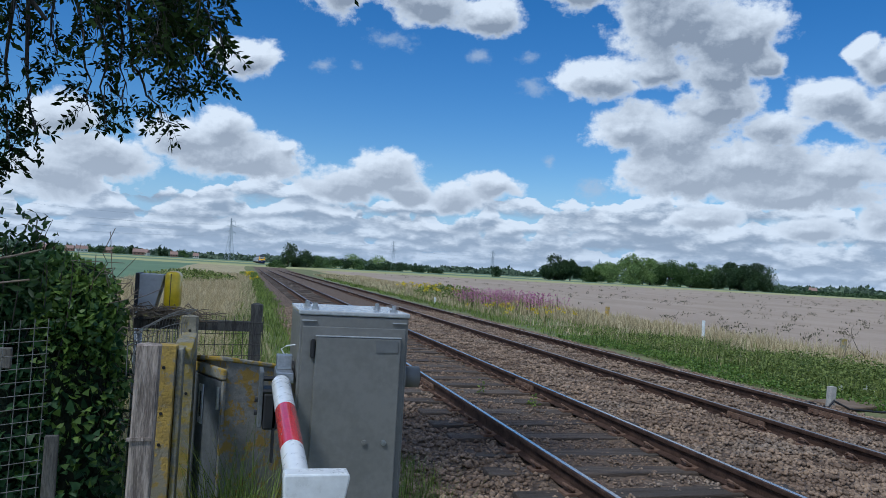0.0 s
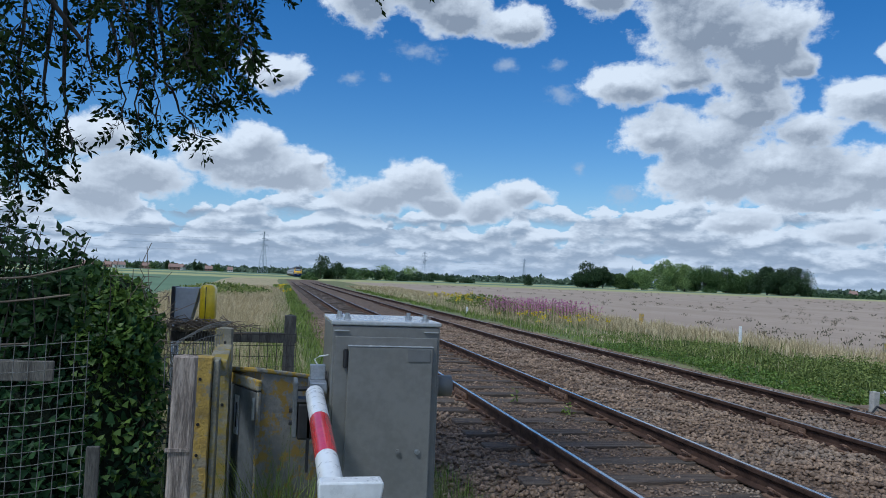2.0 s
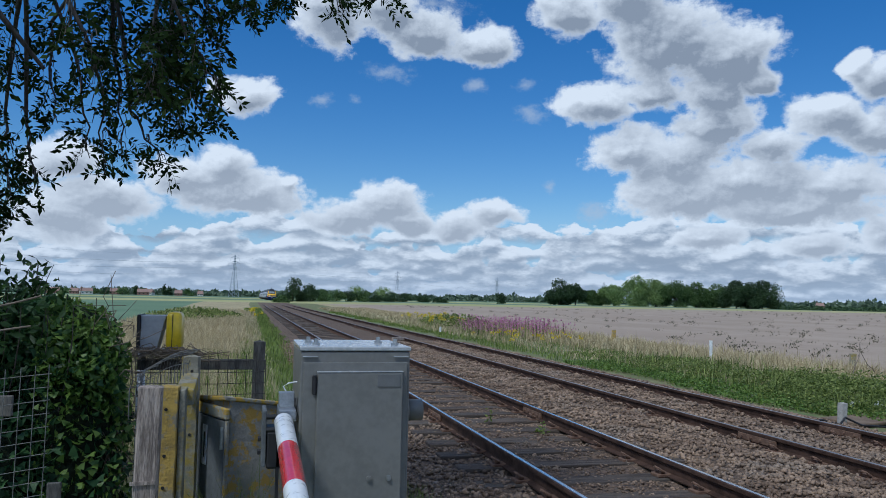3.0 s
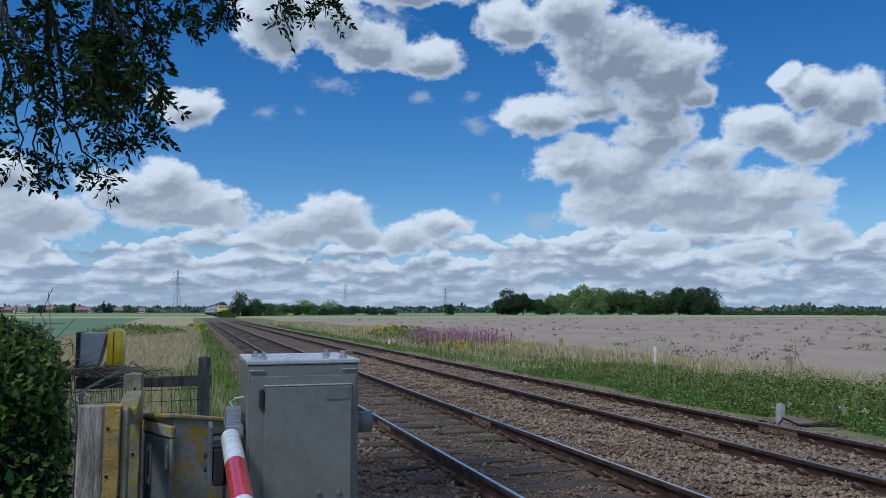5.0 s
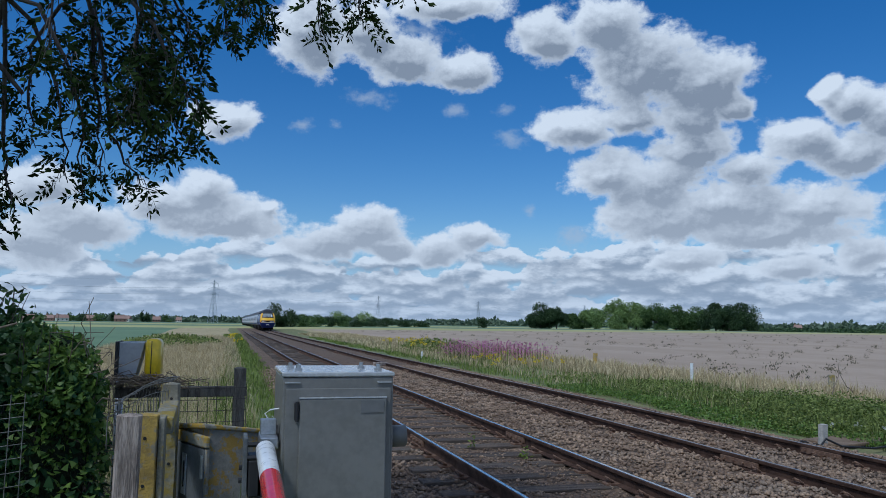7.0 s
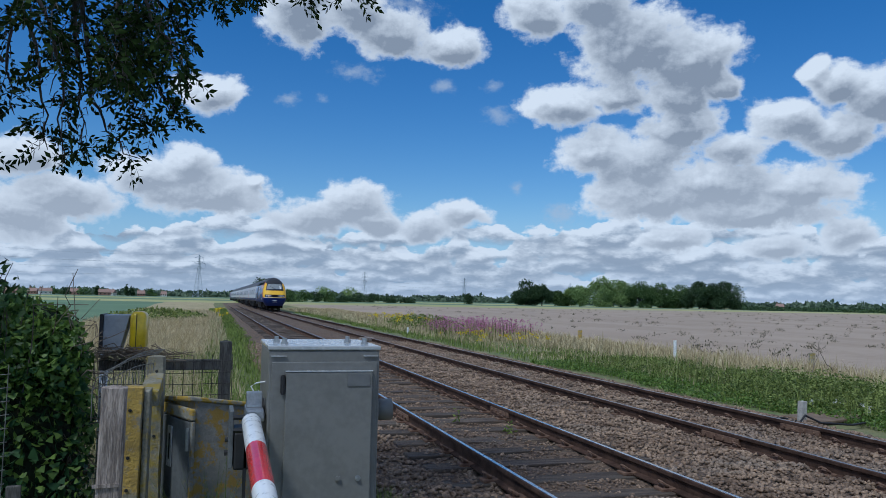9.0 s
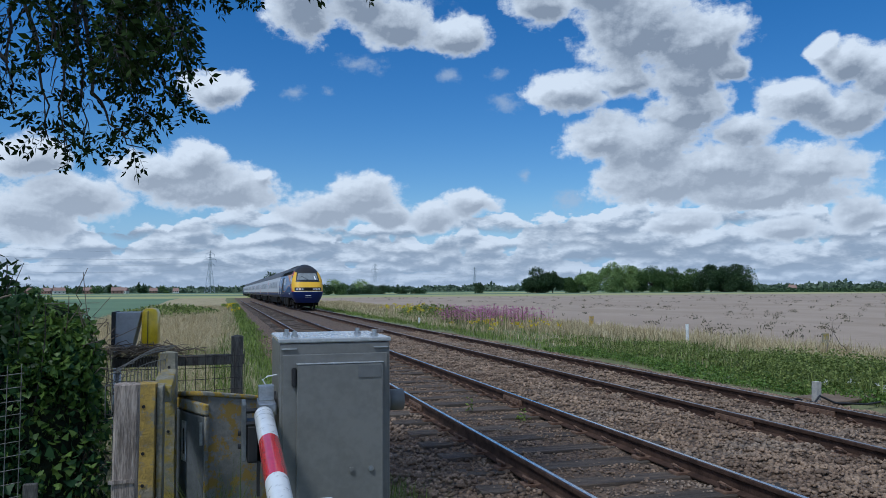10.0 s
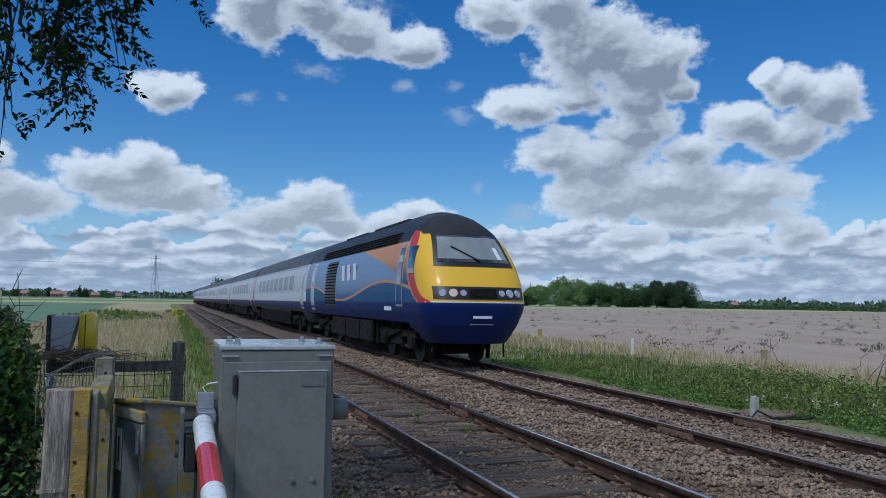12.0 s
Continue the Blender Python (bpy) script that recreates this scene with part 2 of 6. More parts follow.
def leafy(name, dark, light, through_=0.3, rough=0.5, patch=None, spec=0.35):
    """Leaves and blades: a colour for each, some light passing through."""
    m = bpy.data.materials.new(name)
    m.use_nodes = True
    nt = m.node_tree
    bsdf = nt.nodes["Principled BSDF"]
    isl = node(nt, "ShaderNodeNewGeometry").outputs["Random Per Island"]
    co = node(nt, "ShaderNodeTexCoord").outputs["Object"]
    big = noise_(nt, co, 0.7 if patch is None else patch, 3.0)
    f = step_(nt, math_(nt, "MULTIPLY_ADD", math_(nt, "SUBTRACT", isl, 0.5), 0.8, big), 0.2, 0.8)
    col = mixc(nt, f, dark, light)
    nt.links.new(col, bsdf.inputs["Base Color"])
    bsdf.inputs["Roughness"].default_value = rough
    bsdf.inputs["Specular IOR Level"].default_value = spec
    tr = node(nt, "ShaderNodeBsdfTranslucent", [col])
    mix = node(nt, "ShaderNodeMixShader", [through_, bsdf.outputs[0], tr.outputs[0]])
    nt.links.new(mix.outputs[0], nt.nodes["Material Output"].inputs[0])
    return m


def plain(name, col, rough=0.5, metal=0.0, glow=0.0, coat=0.0):
    m = surf(name, [tuple(c * 0.86 for c in col), tuple(min(1, c * 1.08) for c in col)], scale=3.0, fine=30.0, rough=rough, bump=0.04, metal=metal, depth=0.003)
    b = m.node_tree.nodes["Principled BSDF"]
    b.inputs["Coat Weight"].default_value = coat
    if glow:
        b.inputs["Emission Color"].default_value = (*col, 1)
        b.inputs["Emission Strength"].default_value = glow
    return m


M = {
    "ballast": surf("ballast_stone", [(0.04, 0.026, 0.017), (0.21, 0.14, 0.092), (0.13, 0.095, 0.068)], scale=13, fine=45, rough=0.9, bump=0.9, depth=0.03),
    "stone": surf("loose_stone", [(0.15, 0.10, 0.068), (0.31, 0.22, 0.15), (0.255, 0.195, 0.145)], scale=2.2, fine=50, rough=0.9, bump=0.4, island=0.34),
    "sleeper": surf("old_timber", [(0.042, 0.031, 0.024), (0.12, 0.09, 0.067), (0.095, 0.078, 0.062)], scale=3, fine=30, rough=0.9, bump=0.7, stretch=(0.5, 6, 6), rand=0.3, depth=0.02),
    "rail": surf("rusty_rail", [(0.038, 0.022, 0.016), (0.085, 0.05, 0.036)], scale=5, fine=60, rough=0.9, bump=0.3, spec=0.2),
    "head": surf("polished_rail_head", [(0.50, 0.50, 0.50), (0.66, 0.66, 0.66)], scale=2, fine=30, rough=0.24, bump=0.02, metal=1.0, stretch=(20, 0.3, 1)),
    "head_dull": surf("dull_rail_head", [(0.34, 0.30, 0.27), (0.46, 0.42, 0.39)], scale=2, fine=30, rough=0.42, bump=0.03, metal=0.9, stretch=(20, 0.3, 1)),
    "chair": surf("rusty_casting", [(0.11, 0.06, 0.04), (0.19, 0.115, 0.075)], scale=12, fine=80, rough=0.9, bump=0.4),
    "soil": surf("verge_soil", [(0.12, 0.14, 0.05), (0.20, 0.19, 0.085), (0.10, 0.15, 0.04)], scale=1.3, fine=14, rough=0.95, bump=0.5, depth=0.03),
    "drygrass": surf("dry_grass_ground", [(0.32, 0.265, 0.145), (0.44, 0.36, 0.21), (0.25, 0.24, 0.11)], scale=0.6, fine=9, rough=0.95, bump=0.5, depth=0.05),
    "crop": surf("green_crop", [(0.10, 0.17, 0.085), (0.14, 0.22, 0.115), (0.12, 0.19, 0.11)], scale=0.05, fine=1.2, rough=0.9, bump=0.2, depth=0.05),
    "pale_crop": surf("pale_crop", [(0.32, 0.33, 0.12), (0.42, 0.40, 0.18)], scale=0.01, fine=0.3, rough=0.95, bump=0.0),
    "bare": surf("pale_bare_field", [(0.31, 0.24, 0.175), (0.385, 0.302, 0.228), (0.34, 0.262, 0.195)], scale=0.12, fine=2.2, rough=0.95, bump=0.35, stretch=(1, 0.35, 1), depth=0.04),
    "cabinet": plain("grey_paint", (0.182, 0.182, 0.170), rough=0.42),
    # cabinet grey made paler: sky sheen on lid and edges is in the colour
    "lid": plain("grey_paint_sheen_pale", (0.42, 0.44, 0.45), rough=0.25, coat=0.4),
    "galv": surf("galvanised_steel", [(0.36, 0.38, 0.40), (0.50, 0.52, 0.54)], scale=20, fine=90, rough=0.38, bump=0.05, metal=0.85),
    "white": plain("white_paint", (0.78, 0.80, 0.80), rough=0.3, coat=0.3),
    "red": plain("red_film", (0.62, 0.02, 0.03), rough=0.22, coat=0.5),
    "black": plain("black_rubber", (0.018, 0.018, 0.02), rough=0.55),
    "wood": surf("weathered_wood", [(0.16, 0.13, 0.11), (0.50, 0.42, 0.36), (0.36, 0.29, 0.24)], scale=7, fine=60, rough=0.9, bump=0.7, stretch=(5, 5, 0.45)),
    "darkwood": surf("dark_wood", [(0.07, 0.065, 0.058), (0.16, 0.15, 0.13)], scale=7, fine=60, rough=0.9, bump=0.6, stretch=(3, 3, 0.6)),
    "concrete": surf("lichen_concrete", [(0.20, 0.19, 0.15), (0.34, 0.32, 0.25)], scale=9, fine=70, rough=0.95, bump=0.6, spots=((0.33, 0.25, 0.05), 5.0, 0.46, 0.6)),
    "lichen": surf("yellow_lichen_concrete", [(0.36, 0.25, 0.075), (0.56, 0.38, 0.09)], scale=12, fine=80, rough=0.95, bump=0.8, spots=((0.29, 0.26, 0.19), 7.0, 0.48, 0.60)),
    "hut": surf("grey_panel_with_lichen", [(0.22, 0.215, 0.195), (0.33, 0.32, 0.285)], scale=6, fine=40, rough=0.9, bump=0.4, spots=((0.38, 0.25, 0.06), 11.0, 0.50, 0.60)),
    "hutdoor": surf("dull_grey_steel", [(0.09, 0.10, 0.105), (0.15, 0.16, 0.165)], scale=4, fine=40, rough=0.6, bump=0.15, spots=((0.22, 0.20, 0.10), 7.0, 0.62, 0.75)),
    "hutroof": surf("lichened_roof_slab", [(0.25, 0.24, 0.20), (0.36, 0.34, 0.28)], scale=8, fine=60, rough=0.95, bump=0.6, spots=((0.42, 0.28, 0.05), 9.0, 0.47, 0.56)),
    "yellow": plain("yellow_plastic", (0.70, 0.50, 0.012), rough=0.35, coat=0.3),
    "hood": plain("grey_hood", (0.36, 0.38, 0.40), rough=0.45),
    "wire": surf("dull_wire", [(0.13, 0.13, 0.12), (0.24, 0.24, 0.22)], scale=30, fine=90, rough=0.6, bump=0.0, metal=0.4),
    "wiredark": surf("rusty_wire", [(0.05, 0.045, 0.04), (0.10, 0.09, 0.08)], scale=30, fine=90, rough=0.7, bump=0.0, metal=0.2),
    "bark": surf("bark", [(0.05, 0.042, 0.035), (0.11, 0.095, 0.08)], scale=6, fine=40, rough=0.95, bump=0.8, stretch=(2, 2, 0.5)),
    # below a true leaf tone: the canopy's shade is put into this colour
    "ash": leafy("shaded_ash_leaf", (0.014, 0.028, 0.008), (0.036, 0.064, 0.016), 0.12, 0.7, spec=0.06),
    "ivy": leafy("ivy_leaf", (0.024, 0.064, 0.024), (0.06, 0.135, 0.044), 0.15, 0.5, 1.5, 0.25),
    "vine": leafy("young_leaf", (0.065, 0.125, 0.02), (0.18, 0.28, 0.055), 0.3, 0.45, 2.0),
    "shrub": leafy("shrub_leaf", (0.025, 0.055, 0.014), (0.06, 0.12, 0.03), 0.25),
    "grass": leafy("green_blade", (0.10, 0.15, 0.028), (0.27, 0.345, 0.08), 0.3, 0.6, 0.5),
    "hay": leafy("dry_blade", (0.38, 0.31, 0.17), (0.62, 0.53, 0.33), 0.25, 0.8, 0.4),
    "bramble": leafy("bramble_leaf", (0.085, 0.125, 0.03), (0.29, 0.345, 0.10), 0.35, 0.5, 0.8, 0.2),
    "pink": leafy("pink_flower", (0.40, 0.12, 0.25), (0.60, 0.27, 0.43), 0.3, 0.8),
    "gold": leafy("yellow_flower", (0.60, 0.45, 0.02), (0.75, 0.60, 0.05), 0.3, 0.8),
    "petal": leafy("white_flower", (0.6, 0.6, 0.55), (0.8, 0.8, 0.75), 0.3, 0.8),
    "tree1": leafy("mid_green_crown", (0.05, 0.10, 0.03), (0.14, 0.22, 0.07), 0.25, 0.7, 0.12),
    "tree2": leafy("light_green_crown", (0.14, 0.22, 0.07), (0.33, 0.44, 0.16), 0.25, 0.7, 0.12),
    "tree3": leafy("dark_crown", (0.026, 0.055, 0.022), (0.065, 0.11, 0.04), 0.2, 0.7, 0.12),
    "far": leafy("far_crown", (0.07, 0.105, 0.07), (0.13, 0.175, 0.11), 0.1, 0.9, 0.02),
    "pylon": plain("pylon_steel", (0.42, 0.47, 0.52), rough=0.6, metal=0.3),
    "brick": surf("red_brick", [(0.24, 0.13, 0.10), (0.32, 0.19, 0.14)], scale=2, fine=20, rough=0.9, bump=0.2),
    "rooftile": surf("red_roof_tiles", [(0.25, 0.16, 0.13), (0.33, 0.22, 0.18)], scale=2, fine=20, rough=0.9, bump=0.2),
    "render": plain("white_render", (0.7, 0.68, 0.62), rough=0.9),
    "dead": surf("dead_stems", [(0.14, 0.11, 0.08), (0.26, 0.21, 0.16)], scale=8, fine=50, rough=0.95, bump=0.2),
    # near-black, so the shade deep in the hedge is in the colour
    "core": surf("thicket_shade_filler", [(0.008, 0.014, 0.006), (0.02, 0.03, 0.012)], scale=6, fine=30, rough=1.0, bump=0.6, depth=0.05),
    "slab": surf("mossy_slab", [(0.13, 0.11, 0.085), (0.22, 0.185, 0.14)], scale=5, fine=50, rough=0.95, bump=0.4),
    "paving": surf("old_asphalt", [(0.045, 0.045, 0.047), (0.085, 0.083, 0.08)], scale=4, fine=90, rough=0.95, bump=0.5),
}


# ---- building blocks ----
def part(name, bm, material, parent=None, label="", smooth=False):
    me = bpy.data.meshes.new(name)
    bm.to_mesh(me)
    bm.free()
    if smooth:
        me.shade_smooth()
    me.materials.append(material)
    ob = new(name, me)
    ob.parent = parent
    return tagged(ob, label) if label else ob


def cloud_mesh(name, verts, faces, material, parent=None, smooth=False):
    """One mesh out of arrays: verts (n, 3), faces (m, k)."""
    me = bpy.data.meshes.new(name)
    faces = np.asarray(faces)
    verts = np.asarray(verts, dtype=np.float32)
    me.vertices.add(len(verts))
    me.vertices.foreach_set("co", verts.ravel())
    k = faces.shape[1]
    me.loops.add(faces.size)
    me.loops.foreach_set("vertex_index", faces.ravel().astype(np.int32))
    me.polygons.add(len(faces))
    me.polygons.foreach_set("loop_start", np.arange(0, faces.size, k, dtype=np.int32))
    me.update(calc_edges=True)
    me.validate()
    if smooth:
        me.shade_smooth()
    me.materials.append(material)
    ob = new(name, me)
    ob.parent = parent
    return ob


def thing(name, x, y, z, rz=0, label="", category="", group="", kind=""):
    ob = new(name)
    ob.empty_display_size = 0.1
    ob.matrix_basis = pose(x, y, z, 0, 0, rz)
    return tagged(ob, label, category, group, kind)


def box(bm, x0, x1, y0, y1, z0, z1, bevel=0.0, m=None):
    vs = [bm.verts.new((x, y, z)) for z in (z0, z1) for y in (y0, y1) for x in (x0, x1)]
    fs = [bm.faces.new([vs[i] for i in q]) for q in ((0, 2, 3, 1), (4, 5, 7, 6), (0, 1, 5, 4), (2, 6, 7, 3), (0, 4, 6, 2), (1, 3, 7, 5))]
    if m is not None:
        bmesh.ops.transform(bm, matrix=m, verts=vs)
    if bevel:
        es = list({e for f_ in fs for e in f_.edges})
        bmesh.ops.bevel(bm, geom=es, offset=bevel, segments=2, affect="EDGES", profile=0.5)
    return bm


def boxed(*a, **k):
    return box(bmesh.new(), *a, **k)


def rod(bm, a, b, r, r2=None, n=10, caps=True):
    a, b = Vector(a), Vector(b)
    d = b - a
    m = Matrix.Translation((a + b) / 2) @ d.to_track_quat("Z", "Y").to_matrix().to_4x4()
    bmesh.ops.create_cone(bm, cap_ends=caps, segments=n, radius1=r, radius2=r if r2 is None else r2, depth=d.length, matrix=m)
    return bm


def tube_path(points, radii, n=6):
    """Verts and faces of a tube through points."""
    P = np.array(points, float)
    T = np.gradient(P, axis=0)
    T /= np.linalg.norm(T, axis=1)[:, None] + 1e-9
    up = np.where(np.abs(T[:, 2:3]) > 0.9, [[1.0, 0, 0]], [[0, 0, 1.0]])
    U = np.cross(T, up)
    U /= np.linalg.norm(U, axis=1)[:, None] + 1e-9
    V = np.cross(T, U)
    a = np.linspace(0, 2 * np.pi, n, endpoint=False)
    R = np.broadcast_to(np.asarray(radii, float).reshape(-1, 1, 1), (len(P), 1, 1))
    verts = P[:, None] + R * (np.cos(a)[None, :, None] * U[:, None] + np.sin(a)[None, :, None] * V[:, None])
    faces = []
    for i in range(len(P) - 1):
        for j in range(n):
            k = (j + 1) % n
            faces.append((i * n + j, i * n + k, (i + 1) * n + k, (i + 1) * n + j))
    return verts.reshape(-1, 3), np.array(faces)


def gather(pieces):
    vs, fs, off = [], [], 0
    for v, f_ in pieces:
        vs.append(v)
        fs.append(np.asarray(f_) + off)
        off += len(v)
    return np.concatenate(vs), np.concatenate(fs)


def unit(v):
    return v / (np.linalg.norm(v, axis=-1, keepdims=True) + 1e-9)


def leaves(c, d, size, width, rng, lobed=False):
    """A folded leaf at each place c, along d. Returns verts and triangles."""
    n = len(c)
    d = unit(d)
    s = unit(np.cross(d, rng.normal(size=(n, 3))))
    u = np.cross(s, d)
    L = (size * rng.uniform(0.65, 1.3, n))[:, None]
    W = L * width
    if lobed:
        pts = [c, c + d * L * 0.1 + s * W * 0.75 - u * L * 0.05, c + d * L * 0.45 + s * W * 0.45 + u * L * 0.05, c + d * L + u * L * -0.12,
               c + d * L * 0.45 - s * W * 0.45 + u * L * 0.05, c + d * L * 0.1 - s * W * 0.75 - u * L * 0.05]
        tri = [(0, 1, 2), (0, 2, 3), (0, 3, 4), (0, 4, 5)]
    else:
        pts = [c, c + d * L * 0.45 + s * W * 0.5 + u * L * 0.07, c + d * L, c + d * L * 0.45 - s * W * 0.5 + u * L * 0.07]
        tri = [(0, 1, 2), (0, 2, 3)]
    k = len(pts)
    v = np.stack(pts, 1).reshape(-1, 3)
    f_ = (np.arange(n)[:, None, None] * k + np.array(tri)[None]).reshape(-1, 3)
    return v, f_


def blades(x, y, z, h, w, rng, lean=0.35):
    """Grass: a bent tapering blade at each place."""
    n = len(x)
    a = rng.uniform(0, 2 * np.pi, n)
    out = np.stack([np.cos(a), np.sin(a), np.zeros(n)], 1)
    side = np.stack([-np.sin(a), np.cos(a), np.zeros(n)], 1)
    b = np.stack([x, y, z], 1)
    l = rng.uniform(0.1, 1.0, n)[:, None] * lean
    h = h[:, None]
    up = np.array([[0, 0, 1.0]])
    w = (np.ones(n) * w)[:, None]
    v = np.stack([b - side * w, b + side * w, b + up * h * 0.55 + out * h * l * 0.3 - side * w * 0.8, b + up * h * 0.55 + out * h * l * 0.3 + side * w * 0.8,
                  b + up * h * (1 - 0.3 * l) + out * h * l], 1).reshape(-1, 3)
    f_ = (np.arange(n)[:, None, None] * 5 + np.array([(0, 1, 3), (0, 3, 2), (2, 3, 4)])[None]).reshape(-1, 3)
    return v, f_


def rough_z(x, y, amp=0.06):
    return amp * (np.sin(x * 2.1 + 0.7 * y) + np.sin(1.3 * y - 0.9 * x + 1.0) + np.sin(3.7 * x + 2.9 * y)) / 2


def ground_z(x, y):
    """Height of the bare ground."""
    rise = np.clip((y - 40) / 260, 0, 1)
    g = -0.33 + 0.75 * rise * rise * (3 - 2 * rise)
    near = np.exp(-(((x + 0.2) / 2.2) ** 2 + ((y - 0.5) / 4.0) ** 2))
    return g + 0.2 * near


# ---- ground ----
def far_edge(x):
    """How far the pale field and its verge reach."""
    return float(np.interp(x, [-3000, 8, 12, 75, 125, 210, 420, 3000], [185, 185, 180, 186, 190, 186, 182, 182]))


def build_ground():
    xs = [-3000, -1200, -500, -250, -140, -90, -60, -40, -25, -16, -11, -8, -6, -4.5, -3, -2, -1, 0, 0.8, 1.5, 2.0, 5.4, 9.0, 9.4, 10, 11, 12, 13, 14.5, 16, 17.8,
          20, 24, 30, 40, 55, 75, 100, 125, 160, 210, 300, 420, 800, 1600, 3000]
    ys = [-300, -60, -20, -8, -4, -2, 0, 2, 4, 6, 8, 10, 13, 16, 20, 25, 30, 36, 43, 50, 60, 72, 86, 100, 125, 150]
    far = [0, 30, 120, 260, 500, 1000, 2800]
    ny = len(ys) + len(far)
    bm = bmesh.new()
    grid = []
    for x in xs:
        # the strips fan a little on the field side of the dry grass
        col = []
        for j in range(ny):
            y = ys[j] if j < len(ys) else far_edge(x) + far[j - len(ys)]
            wob = 0.35 * math.sin(0.21 * y + x) if -12 < x < 19 and abs(x - 5.4) > 4 else 0
            skew = -0.03 * min(max(y, 0), 150) if -12 < x < -2.5 else 0
            z = float(ground_z(x, y)) if j < len(ys) + 1 else 0.42
            col.append(bm.verts.new((x + wob + skew, y, z + (0.03 * noise.noise((x * 0.7, y * 0.7, 0)) if abs(x) < 40 else 0))))
        grid.append(col)
    me = bpy.data.meshes.new("ground")
    order = ["soil", "drygrass", "crop", "bare", "pale_crop", "ballast", "paving"]
    for i in range(len(xs) - 1):
        for j in range(ny - 1):
            f_ = bm.faces.new((grid[i][j], grid[i + 1][j], grid[i + 1][j + 1], grid[i][j + 1]))
            x = (xs[i] + xs[i + 1]) / 2
            y = ys[j] if j < len(ys) else 999
            if j >= len(ys):
                k = "pale_crop" if j in (len(ys), len(ys) + 2) else "crop"
            elif 2.0 < x < 9.0:
                k = "ballast"
            elif x > 17.8:
                k = "bare"
            elif x > 9.0:
                k = "drygrass" if x > 13.8 else "soil"
            elif x < -6:
                k = "crop"
            elif x < 0.3 and y >= 8:
                k = "drygrass"
            elif y < 0:
                k = "paving"
            else:
                k = "soil"
            f_.material_index = order.index(k)
            f_.smooth = True
    bm.to_mesh(me)
    bm.free()
    for k in order:
        me.materials.append(M[k])
    tagged(new("ground", me), "flat farmland of grass verge, green crop and pale bare field", "ground", kind="structure")


build_ground()


# ---- railway ----
def rail_section(w_head=0.036, h=0.159):
    return [(-0.07, -h), (0.07, -h), (0.07, -h + 0.012), (0.012, -h + 0.03), (0.010, -0.05), (w_head, -0.038), (w_head, -0.008), (0.028, -0.002),
            (-0.028, -0.002), (-w_head, -0.008), (-w_head, -0.038), (-0.010, -0.05), (-0.012, -h + 0.03), (-0.07, -h + 0.012)]


def extrude_y(sec, y0, y1):
    bm = bmesh.new()
    a = [bm.verts.new((x, y0, z)) for x, z in sec]
    b = [bm.verts.new((x, y1, z)) for x, z in sec]
    n = len(sec)
    for i in range(n):
        bm.faces.new((a[i], a[(i + 1) % n], b[(i + 1) % n], b[i]))
    bm.faces.new(a[::-1])
    bm.faces.new(b)
    bmesh.ops.recalc_face_normals(bm, faces=bm.faces)
    return bm


def ballast_z(x, y):
    """Top of the ballast across both tracks."""
    base = np.interp(x, [1.15, 1.7, 2.1, 2.9, 4.1, 4.8, 5.2, 5.6, 6.3, 7.6, 8.3, 8.7, 9.5], [-0.34, -0.24, -0.195, -0.18, -0.18, -0.168, -0.13, -0.14, -0.15, -0.15, -0.16, -0.2, -0.36])
    return base + 0.012 * (np.sin(5.1 * x + 2.3 * y) + np.sin(7.7 * y - 3.1 * x) + np.sin(11.0 * x + 9 * y))


